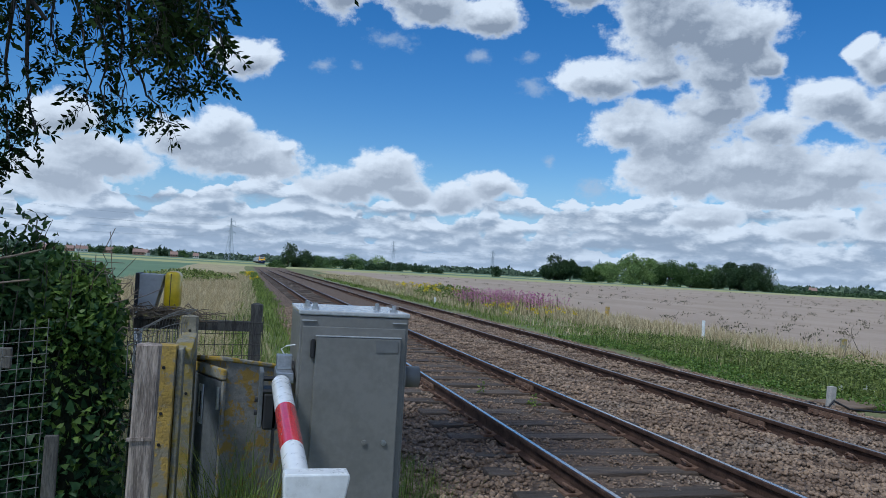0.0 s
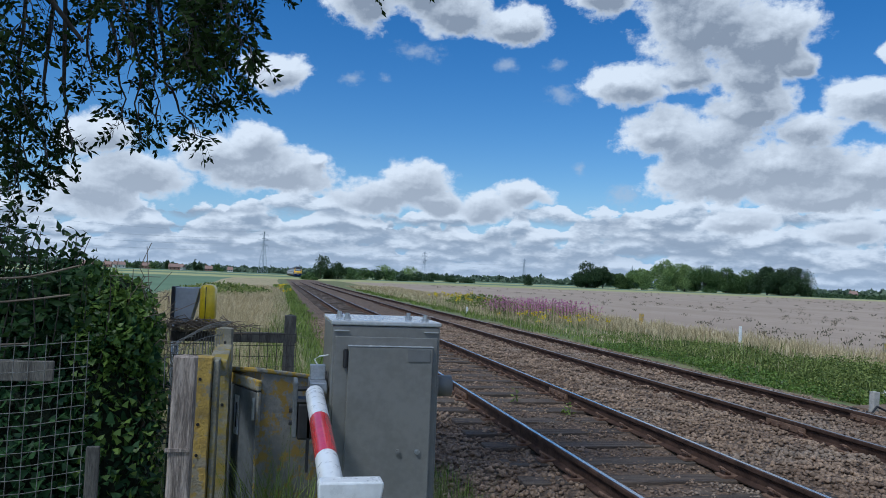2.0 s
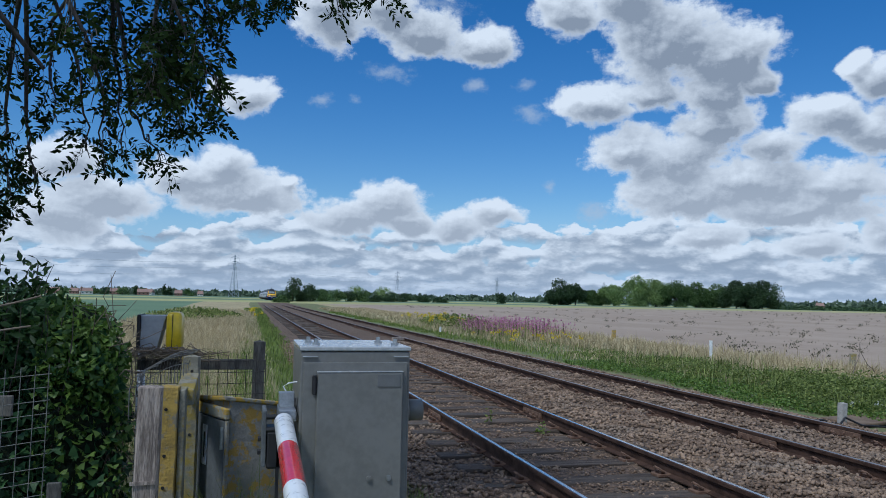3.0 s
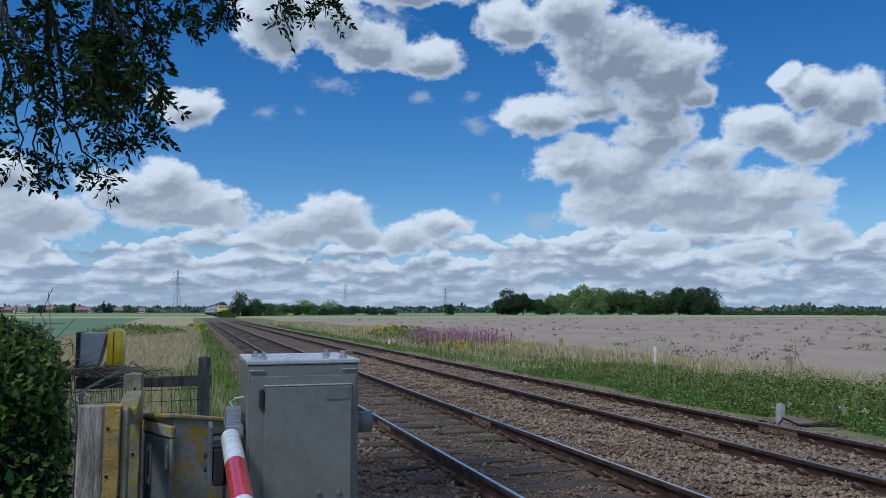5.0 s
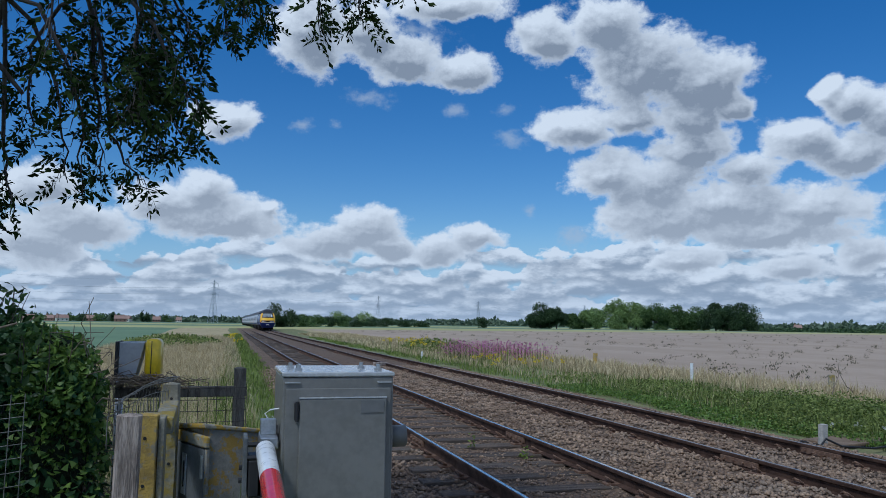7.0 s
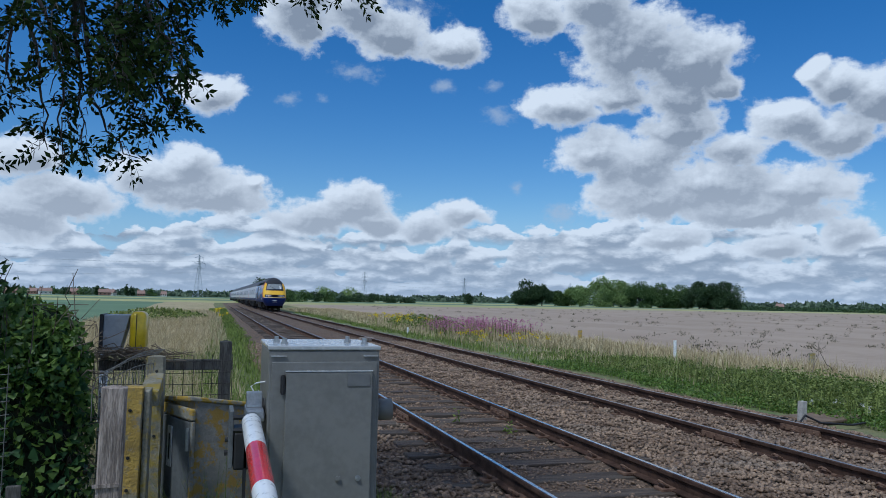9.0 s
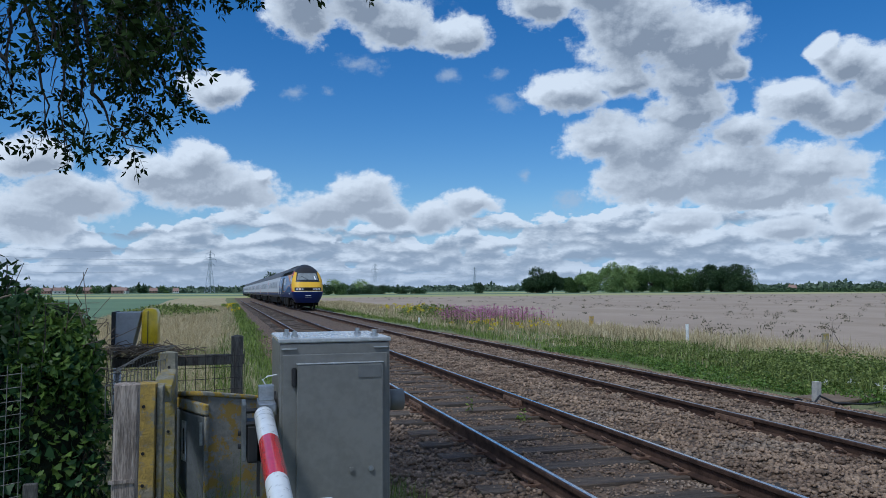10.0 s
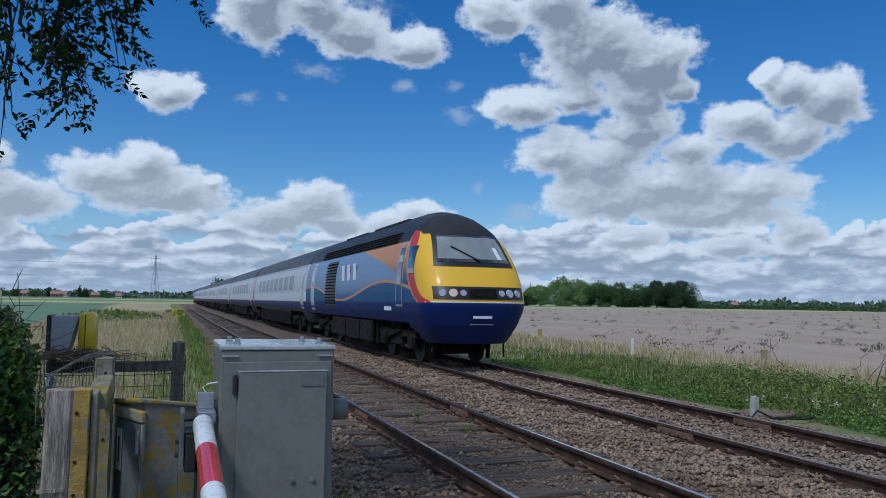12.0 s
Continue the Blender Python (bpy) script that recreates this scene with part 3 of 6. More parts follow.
def build_ballast():
    xs = np.concatenate([np.linspace(1.15, 9.5, 60)])
    ys = np.concatenate([np.arange(-12, 40, 0.25), np.arange(40, 120, 2.0), np.arange(120, 900, 20.0)])
    X, Y = np.meshgrid(xs, ys)
    Z = ballast_z(X, Y)
    nx = len(xs)
    i, j = np.meshgrid(np.arange(nx - 1), np.arange(len(ys) - 1))
    q = (j * nx + i).ravel()
    ob = cloud_mesh("ballast_bed", np.stack([X, Y, Z], 2).reshape(-1, 3), np.stack([q, q + 1, q + nx + 1, q + nx], 1), M["ballast"], smooth=True)
    tagged(ob, "brown stone ballast bed under the railway tracks", "ballast", kind="structure")
    # loose stones on the near stretch
    rng = np.random.default_rng(5)
    n = 100000
    y = 3.0 + 27.0 * rng.random(n) ** 1.7
    x = 1.2 + 8.25 * rng.random(n)
    keep = np.ones(n, bool)
    for r in (*NEAR_RAILS, *FAR_RAILS):
        keep &= np.abs(x - r) > 0.075
    inside = ((np.abs(x - sum(NEAR_RAILS) / 2) < 1.3) & (rng.random(n) < 0.40))
    keep &= ~inside
    x, y = x[keep], y[keep]
    n = len(x)
    r = rng.uniform(0.014, 0.042, n) * np.interp(y, [4, 15, 30], [0.95, 1.1, 1.4]) * np.where(np.abs(x - sum(NEAR_RAILS) / 2) < 0.7, 0.62, 1.0)
    z = ballast_z(x, y) + r * rng.uniform(-0.1, 0.55, n)
    oct_ = np.array([(1, 0, 0), (-1, 0, 0), (0, 1, 0), (0, -1, 0), (0, 0, 1), (0, 0, -1), (0.6, 0.6, 0.55), (-0.6, -0.5, 0.6)], float)
    hull = np.array([(0, 6, 4), (6, 2, 4), (0, 2, 6), (2, 1, 4), (1, 7, 4), (7, 3, 4), (1, 3, 7), (3, 0, 4), (2, 0, 5), (1, 2, 5), (3, 1, 5), (0, 3, 5)])
    v = oct_[None] * rng.uniform(0.6, 1.25, (n, 8, 1)) * np.stack([np.ones(n), rng.uniform(0.6, 1.1, n), rng.uniform(0.5, 0.9, n)], 1)[:, None, :]
    a = rng.uniform(0, 6.28, n)
    t = rng.uniform(-0.7, 0.7, n)
    ca, sa, ct, st = np.cos(a), np.sin(a), np.cos(t), np.sin(t)
    vx, vy, vz = v[..., 0], v[..., 1], v[..., 2]
    vy, vz = vy * ct[:, None] - vz * st[:, None], vy * st[:, None] + vz * ct[:, None]
    vx, vy = vx * ca[:, None] - vy * sa[:, None], vx * sa[:, None] + vy * ca[:, None]
    v = np.stack([vx, vy, vz], 2) * r[:, None, None] + np.stack([x, y, z], 1)[:, None]
    f_ = (np.arange(n)[:, None, None] * 8 + hull[None]).reshape(-1, 3)
    ob = cloud_mesh("ballast_stones", v.reshape(-1, 3), f_, M["stone"])
    tagged(ob, "loose brown and grey ballast stones", "stones", kind="stuff")


def build_track(name, rails, lift, head, label):
    track = thing(name, 0, 0, lift, label=label, category="railway track", kind="structure")
    mid = sum(rails) / 2
    for x in rails:
        r = part("rail", extrude_y([(x + a, b) for a, b in rail_section()], -14, 900), M["rail"], track)
        part("rail_head", extrude_y([(x - 0.021, -0.003), (x + 0.021, -0.003), (x + 0.018, 0.0), (x - 0.018, 0.0)], -14, 900), head, r, "worn running surface")
    rng = random.Random(3 if lift else 7)
    meshes = []
    for k in range(4):
        bm = boxed(-1.3, 1.3, -0.125, 0.125, -0.13, 0, bevel=0.012)
        for v in bm.verts:
            v.co.z += 0.012 * noise.noise((v.co.x * 2, v.co.y * 6, k * 3.1))
            v.co.y += 0.01 * noise.noise((v.co.x * 1.5, k * 7.7, 2))
        me = bpy.data.meshes.new("sleeper")
        bm.to_mesh(me)
        bm.free()
        me.materials.append(M["sleeper"])
        meshes.append(me)
    # the casting that holds the rail, with its spring clips
    bm = bmesh.new()
    box(bm, -0.17, 0.17, -0.075, 0.075, -0.004, 0.03, 0.008)
    for s in (-1, 1):
        box(bm, s * 0.105 - 0.03, s * 0.105 + 0.03, -0.05, 0.05, 0.03, 0.062, 0.008)
        v, f_ = tube_path([(s * 0.10, -0.06, 0.05), (s * 0.15, -0.05, 0.085), (s * 0.16, 0.0, 0.095), (s * 0.14, 0.05, 0.08), (s * 0.085, 0.055, 0.055)], 0.011, 5)
        vs = [bm.verts.new(p) for p in v]
        for q in f_:
            bm.faces.new([vs[i] for i in q])
    chair = bpy.data.meshes.new("rail_chair")
    bm.to_mesh(chair)
    bm.free()
    chair.materials.append(M["chair"])
    y, k = -9.0, 0
    top = -0.158
    while y < 150:
        ob = new("sleeper", meshes[rng.randrange(4)])
        ob.parent = track
        sink = -0.015 if lift else 0.0
        ob.matrix_basis = pose(mid + rng.uniform(-0.03, 0.03), y, top + sink + rng.uniform(-0.008, 0.006), 0, 0, rng.uniform(-1, 1))
        if 2.5 < y < 45:
            for x in rails:
                c = new("rail_chair", chair)
                c.parent = track
                c.matrix_basis = pose(x, y, top - 0.002, 0, 0, rng.uniform(-2, 2))
        y += 0.70 + rng.uniform(-0.03, 0.03)
    return track


def fishplate(track, x, y, side):
    bm = boxed(x + side * 0.012, x + side * 0.04, y - 0.36, y + 0.36, -0.125, -0.045, 0.006)
    for k in (-0.27, -0.09, 0.09, 0.27):
        rod(bm, (x + side * 0.04, y + k, -0.085), (x + side * 0.062, y + k, -0.085), 0.017, n=6)
    part("fishplate", bm, M["chair"], track)


build_ballast()
near = build_track("near_track", NEAR_RAILS, 0.0, M["head"], "railway track of polished rails on old wooden sleepers")
far_ = build_track("far_track", FAR_RAILS, FAR_LIFT, M["head_dull"], "railway track of rusty rails half buried in ballast")
for y in (8.2, 26.5, 44.8):
    fishplate(far_, FAR_RAILS[0], y, -1)
    fishplate(far_, FAR_RAILS[1], y + 0.3, -1)
for y in (10.7, 29.0):
    fishplate(near, NEAR_RAILS[1], y, -1)
    fishplate(near, NEAR_RAILS[0], y, -1)


# ---- train ----
BODY = [(0.56, 0.98), (0.62, 1.03), (0.75, 1.11), (1.00, 1.24), (1.25, 1.33), (1.45, 1.365), (1.75, 1.37), (2.05, 1.365), (2.35, 1.345), (2.65, 1.30),
        (2.90, 1.235), (3.10, 1.15), (3.32, 1.03), (3.52, 0.87), (3.70, 0.68), (3.85, 0.47), (3.94, 0.27), (3.98, 0.0)]
BODY = [(z + 0.05 * min(max(z - 0.6, 0.0), 1.0), w) for z, w in BODY]
NOSE_Z = [0.50, 0.60, 1.00, 1.45, 1.60, 1.90, 2.28, 2.45, 3.18, 3.38, 3.64, 3.82, 3.94, 3.98]
NOSE_Z = [z + 0.05 * min(max(z - 0.6, 0.0), 1.0) for z in NOSE_Z]
NOSE_Y = [0.42, 0.32, 0.13, 0.00, 0.02, 0.16, 0.40, 0.52, 1.12, 1.32, 1.68, 2.15, 2.8, 3.6]


def half_width(z):
    return float(np.interp(z, [a for a, _ in BODY], [b for _, b in BODY]))


def nose_y(x, z, n=2.7):
    """Where the nose's skin lies, along the train, at a place across it and a height."""
    hw = max(half_width(z), 1e-3)
    s = min(abs(x) / hw, 1.0) ** (n / 2)
    run = 0.95 if z < 3 else 0.95 + 0.5 * (z - 3)
    return float(np.interp(z, NOSE_Z, NOSE_Y)) + run * (1 - max(0.0, 1 - s * s) ** (1 / n))


def skin_x(y, z, n=2.7):
    """Half-width of the skin at a distance from the nose and a height."""
    hw = half_width(z)
    run = 0.95 if z < 3 else 0.95 + 0.5 * (z - 3)
    q = min(max((y - float(np.interp(z, NOSE_Z, NOSE_Y))) / run, 0.0), 1.0)
    return hw * (1 - (1 - q) ** n) ** (1 / n)


def livery(name, power):
    """Paint of the train's sides, in bands and sweeps along the body."""
    m = bpy.data.materials.new(name)
    m.use_nodes = True
    nt = m.node_tree
    bsdf = nt.nodes["Principled BSDF"]
    co = node(nt, "ShaderNodeTexCoord").outputs["Object"]
    s = node(nt, "ShaderNodeSeparateXYZ", [co])
    x, y, z = s.outputs
    navy, black = (0.003, 0.020, 0.14), (0.022, 0.022, 0.025)
    if power:
        yellow, red, orange, mauve, blue = (0.78, 0.45, 0.03), (0.50, 0.04, 0.045), (0.52, 0.25, 0.13), (0.19, 0.275, 0.43), (0.010, 0.075, 0.20)

        def bend(rows):
            c = node(nt, "ShaderNodeFloatCurve", [1.0, math_(nt, "MULTIPLY", z, 0.25)])
            cv = c.mapping.curves[0]
            while len(cv.points) > 2:
                cv.points.remove(cv.points[-1])
            cv.points[0].location, cv.points[1].location = rows[0], rows[-1]
            for r in rows[1:-1]:
                cv.points.new(*r)
            c.mapping.update()
            return math_(nt, "MULTIPLY", c.outputs[0], 4.0)
        edge_y = bend([(0.0, 0.03), (0.375, 0.08), (0.425, 0.17), (0.5, 0.26), (0.6, 0.325), (0.7, 0.355), (0.8, 0.42), (0.84, 0.47), (1.0, 0.52)])
        col = mixc(nt, step_(nt, z, 1.35, 2.2), blue, mauve)
        # peach sweep by the cab and a thin sweep along the side
        sweep = math_(nt, "SUBTRACT", y, math_(nt, "MULTIPLY_ADD", math_(nt, "POWER", math_(nt, "MAXIMUM", math_(nt, "SUBTRACT", z, 2.0), 0.0), 1.5), 4.2, 2.2))
        col = mixc(nt, step_(nt, sweep, 0.06, -0.06), col, mixc(nt, step_(nt, z, 2.0, 2.7), blue, orange))
        wave = math_(nt, "MULTIPLY_ADD", math_(nt, "SINE", math_(nt, "MULTIPLY_ADD", y, 0.55, -0.6)), 0.27, 1.83)
        band = math_(nt, "ABSOLUTE", math_(nt, "SUBTRACT", z, wave))
        col = mixc(nt, step_(nt, math_(nt, "SUBTRACT", wave, z), 0.0, 0.04), col, blue)
        col = mixc(nt, step_(nt, band, 0.05, 0.03), col, orange)
        col = mixc(nt, step_(nt, math_(nt, "SUBTRACT", y, edge_y), 0.62, 0.58), col, orange)
        col = mixc(nt, step_(nt, math_(nt, "SUBTRACT", y, edge_y), 0.50, 0.46), col, red)
        col = mixc(nt, step_(nt, math_(nt, "SUBTRACT", y, edge_y), 0.02, -0.02), col, yellow)
        col = mixc(nt, step_(nt, z, 1.545, 1.525), col, navy)
        roof = math_(nt, "MULTIPLY", step_(nt, z, 3.25, 3.27), step_(nt, math_(nt, "ABSOLUTE", x), 1.02, 0.98))
        side_roof = step_(nt, z, 3.10, 3.14)
        roof = math_(nt, "MAXIMUM", roof, math_(nt, "MULTIPLY", side_roof, step_(nt, y, 2.2, 2.25)))
        col = mixc(nt, roof, col, black)
    else:
        silver, grey, line = (0.46, 0.48, 0.52), (0.05, 0.053, 0.062), (0.30, 0.16, 0.10)
        col = mixc(nt, step_(nt, z, 1.88, 1.92), (0.58, 0.60, 0.63), silver)
        col = mixc(nt, step_(nt, z, 1.50, 1.48), col, line)
        col = mixc(nt, step_(nt, z, 1.46, 1.44), col, (0.02, 0.05, 0.17))
        col = mixc(nt, step_(nt, z, 1.20, 1.18), col, grey)
        col = mixc(nt, step_(nt, z, 3.12, 3.14), col, (0.05, 0.05, 0.055))
    grime = noise_(nt, vmath(nt, "MULTIPLY", co, (1, 0.35, 3)), 2.2, 6.0, 0.65)
    low = step_(nt, math_(nt, "MULTIPLY_ADD", grime, 1.2, z), 2.4, 1.1)
    col = mixc(nt, math_(nt, "MULTIPLY", low, 0.35), col, (0.016, 0.016, 0.018))
    nt.links.new(col, bsdf.inputs["Base Color"])
    nt.links.new(math_(nt, "MULTIPLY_ADD", grime, 0.3, 0.40), bsdf.inputs["Roughness"])
    bsdf.inputs["Coat Weight"].default_value = 0.08
    bsdf.inputs["Specular IOR Level"].default_value = 0.3
    return m


T = {
    "power": livery("power_car_paint", True),
    "coach": livery("coach_paint", False),
    "glass": plain("dark_glass", (0.03, 0.035, 0.04), rough=0.06, coat=1.0),
    "coachglass": plain("tinted_coach_glass", (0.10, 0.115, 0.15), rough=0.3, coat=0.2),
    "trim": plain("black_trim", (0.012, 0.012, 0.013), rough=0.4),
    "under": surf("underframe_grime", [(0.006, 0.0055, 0.005), (0.015, 0.014, 0.013)], scale=4, fine=30, rough=0.95, bump=0.3, spec=0.1),
    "bogie": surf("bogie_grime", [(0.007, 0.0065, 0.006), (0.03, 0.026, 0.023)], scale=5, fine=40, rough=0.9, bump=0.3, spec=0.15),
    "steel": surf("wheel_steel", [(0.02, 0.018, 0.016), (0.05, 0.045, 0.04)], scale=5, fine=40, rough=0.7, bump=0.1, metal=0.5),
    "lens": plain("lamp_lens", (0.42, 0.43, 0.46), rough=0.12, coat=1.0),
    "lamp": plain("lit_lamp", (0.72, 0.55, 0.46), rough=0.15, glow=0.12, coat=1.0),
    "grey": plain("silver_grey", (0.45, 0.47, 0.5), rough=0.3),
    "redd": plain("red_door", (0.45, 0.03, 0.05), rough=0.3),
    "blind": plain("cab_interior", (0.24, 0.26, 0.26), rough=0.15, coat=0.6),
    "mark": plain("white_mark", (0.78, 0.79, 0.82), rough=0.5),
    "soot": surf("sooty_roof", [(0.012, 0.012, 0.012), (0.03, 0.03, 0.03)], scale=4, fine=30, rough=0.7, bump=0.2),
}


def skin(zs, xs_or_ys, place):
    bm = bmesh.new()
    rows = [[bm.verts.new(place(u, z)) for u in xs_or_ys] for z in zs]
    for a, b in zip(rows, rows[1:]):
        for i in range(len(a) - 1):
            bm.faces.new((a[i], a[i + 1], b[i + 1], b[i]))
    return bm


def nose_patch(x0, x1, z0, z1, out=0.012, nx=16, nz=6, taper=0.0, thick=0.02):
    """A piece of the nose's skin, raised by out; taper: narrower at the top."""
    def place(u, z):
        k = 1 - taper * (z - z0) / (z1 - z0)
        x = u * k
        return (x, nose_y(x, z) - out, z)
    bm = skin(np.linspace(z0, z1, nz), np.linspace(x0, x1, nx), place)
    return bm


def side_patch(s, y0, y1, z0, z1, out=0.006, nz=5, ny=2):
    return skin(np.linspace(z0, z1, nz), np.linspace(y0, y1, ny), lambda y, z: (s * (half_width(z) + out), y, z))


def wheelset(parent, y):
    bm = bmesh.new()
    rod(bm, (-0.75, y, 0.46), (0.75, y, 0.46), 0.09, n=10)
    ob = part("axle", bm, T["bogie"], parent)
    for s in (-1, 1):
        bm = bmesh.new()
        rod(bm, (s * 0.69, y, 0.46), (s * 0.82, y, 0.46), 0.457, n=28)
        rod(bm, (s * 0.67, y, 0.46), (s * 0.70, y, 0.46), 0.485, n=28)
        part("wheel", bm, T["steel"], parent, smooth=False)
        bm = boxed(s * 1.0 - 0.12, s * 1.0 + 0.12, y - 0.17, y + 0.17, 0.32, 0.62, 0.04)
        rod(bm, (s * 1.0, y - 0.26, 0.52), (s * 1.0, y - 0.26, 0.88), 0.075, n=10)
        rod(bm, (s * 1.0, y + 0.26, 0.52), (s * 1.0, y + 0.26, 0.88), 0.075, n=10)
        part("axle_box", bm, T["bogie"], parent)


def bogie(car, y):
    bm = bmesh.new()
    for s in (-1, 1):
        box(bm, s * 1.0 - 0.09, s * 1.0 + 0.09, y - 1.75, y + 1.75, 0.60, 0.80, 0.04)
        box(bm, s * 1.02 - 0.07, s * 1.02 + 0.07, y - 0.5, y + 0.5, 0.38, 0.64, 0.04)
        rod(bm, (s * 1.14, y - 0.6, 0.78), (s * 1.14, y + 0.5, 0.58), 0.04, n=8)
        rod(bm, (s * 0.98, y - 0.22, 0.7), (s * 0.98, y - 0.22, 1.1), 0.13, n=12)
        rod(bm, (s * 0.98, y + 0.22, 0.7), (s * 0.98, y + 0.22, 1.1), 0.13, n=12)
    box(bm, -0.95, 0.95, y - 0.25, y + 0.25, 0.5, 0.9, 0.04)
    b = part("bogie", bm, T["bogie"], car, "grimy steel bogie")
    for k in (-1.3, 1.3):
        wheelset(b, y + k)


def shell_mesh(name, y0, y1, nose, material, car, cut):
    bm = bmesh.new()
    zs = [a for a, _ in BODY]
    zs = sorted(set([*zs, *np.linspace(0.6, 3.8, 36).round(3)]))
    th = np.linspace(0, math.pi / 2, 15)
    rows = []
    for z in zs:
        hw = half_width(z)
        right = []
        if nose:
            for t in th:
                x = hw * math.sin(t) ** (2 / 2.7)
                right.append((x, nose_y(x, z), z))
        else:
            right += [(0, y0, z), (hw * 0.5, y0, z), (hw, y0, z)]
        start = right[-1][1]
        n_side = 56
        for k in np.linspace(0, 1, n_side)[1:]:
            right.append((hw, start + (y1 - start) * k, z))
        right.append((0.0, y1, z))
        row = [(-x, y, zz) for x, y, zz in right[::-1]][:-1] + right
        rows.append([bm.verts.new(p) for p in row])
    for a, b in zip(rows, rows[1:]):
        for i in range(len(a) - 1):
            bm.faces.new((a[i], a[i + 1], b[i + 1], b[i]))
    bmesh.ops.remove_doubles(bm, verts=bm.verts, dist=0.0004)
    bmesh.ops.recalc_face_normals(bm, faces=bm.faces)
    # cut the skirt away over the bogies
    gone = [f_ for f_ in bm.faces if f_.calc_center_median().z < 1.0 and cut(f_.calc_center_median())]
    bmesh.ops.delete(bm, geom=gone, context="FACES")
    part("floor_pan", boxed(-1.15, 1.15, y0 + (1.6 if nose else 0.1), y1 - 0.1, 0.96, 1.0), T["under"], car)
    return part(name, bm, material, car, smooth=True)


def power_car(label):
    car = thing("power_car", TRAIN_X, 300, FAR_LIFT, label=label, category="locomotive", group="vehicles of the train")
    body = shell_mesh("body", 0, 16.7, True, T["power"], car, lambda c: c.y > 1.15 + (1.0 - c.z) * -0.4 + (c.z - 0.36) * 1.3)
    # lower edge between the bogies is cut away by dark equipment
    part("underframe", boxed(-1.12, 1.12, 5.4, 11.4, 0.28, 0.98, 0.03), T["under"], car)
    for k, (a, b) in enumerate(((5.6, 7.0), (7.2, 9.0), (9.2, 11.3))):
        for s in (-1, 1):
            part("equipment_box", boxed(s * 1.22 - 0.05, s * 1.22 + 0.05, a, b, 0.34, 0.96, 0.02), T["bogie"], car)
    bogie(car, 3.6)
    bogie(car, 13.4)
    screen = part("windscreen_surround", nose_patch(-1.05, 1.05, 2.41, 3.31, 0.014, 20, 8, 0.17), T["trim"], car, smooth=True)
    part("windscreen", nose_patch(-0.95, 0.95, 2.52, 3.22, 0.024, 20, 8, 0.15), T["glass"], screen, smooth=True)
    part("sun_blind", nose_patch(0.62, 0.74, 2.60, 2.92, 0.033, 4, 4, 0.12), T["mark"], screen, "white blind at the windscreen's edge")
    part("cab_blind", nose_patch(-0.92, 0.90, 2.60, 3.17, 0.028, 20, 6, 0.14), T["blind"], screen, "pale cab wall behind the glass")
    bm = bmesh.new()
    rod(bm, (0.1, nose_y(0.1, 2.55) - 0.06, 2.55), (-0.55, nose_y(-0.55, 2.92) - 0.07, 2.92), 0.018, n=6)
    part("wiper", bm, T["trim"], screen)
    lights = part("light_cluster", nose_patch(-1.16, 1.16, 1.62, 1.92, 0.014, 24, 4), T["trim"], car, smooth=True)
    part("centre_grille", nose_patch(-0.34, 0.34, 1.66, 1.87, 0.03, 6, 3), T["under"], lights)
    for s in (-1, 1):
        for k, (x, r) in enumerate(((0.96, 0.105), (0.72, 0.115), (0.49, 0.09))):
            y = nose_y(x, 1.76)
            dy = (nose_y(x + 0.05, 1.76) - nose_y(x - 0.05, 1.76)) / 0.1
            n = Vector((s * dy, -1, 0.25)).normalized()
            c = Vector((s * x, y, 1.76))
            bm = bmesh.new()
            rod(bm, c - n * 0.01, c + n * 0.035, r, r * 0.8, n=18)
            lit = k == 1 and s < 0
            part("headlamp", bm, T["lamp"] if lit else T["lens"], lights, "lit warm white headlamp" if lit else "clear lamp lens")
    # a light line under the lamps and the coupling cover
    part("nose_line", nose_patch(-1.3, 1.3, 1.54, 1.565, 0.006, 24, 2), T["mark"], car)
    bar = boxed(-0.24, 0.24, nose_y(0, 1.20) - 0.02, nose_y(0, 1.20) - 0.004, 1.17, 1.23)
    part("number_bar", bar, T["mark"], car, "unreadable pale bar")
    part("coupling_cover", nose_patch(-0.3, 0.3, 1.02, 1.04, 0.01, 4, 2), T["grey"], car)
    # skirt, brake pipe and rail guards under the nose
    part("plough", boxed(-0.6, 0.6, 1.5, 1.7, 0.25, 0.6, 0.03), T["under"], car)
    for s in (-1, 1):
        part("rail_guard", boxed(s * 0.72 - 0.03, s * 0.72 + 0.03, 1.35, 1.5, 0.14, 0.7, 0.01), T["under"], car)
    bm = bmesh.new()
    rod(bm, (0.92, 0.9, 0.2), (0.92, 0.9, 0.55), 0.025, n=8)
    part("brake_pipe", bm, T["under"], car)
    for s in (-1, 1):
        # cab side window and door
        w = skin(np.linspace(2.25, 2.95, 6), np.linspace(0, 1, 4), lambda u, z: (s * (skin_x(1.30 + u * 0.52 + 0.22 * (z - 2.6), z) + 0.012), 1.30 + u * 0.52 + 0.22 * (z - 2.6), z))
        part("cab_window", w, T["glass"], car)
        d = part("cab_door", side_patch(s, 2.12, 2.72, 1.42, 3.08, 0.010, 8), T["grey"], car, "silver-edged cab door")
        part("door_panel", side_patch(s, 2.17, 2.67, 1.47, 3.04, 0.016, 8), T["power"], d)
        part("door_window", side_patch(s, 2.25, 2.59, 2.0, 2.95, 0.022, 6), T["glass"], d)
        g = part("side_grille", side_patch(s, 10.5, 12.3, 1.35, 2.98, 0.006, 8), T["trim"], car)
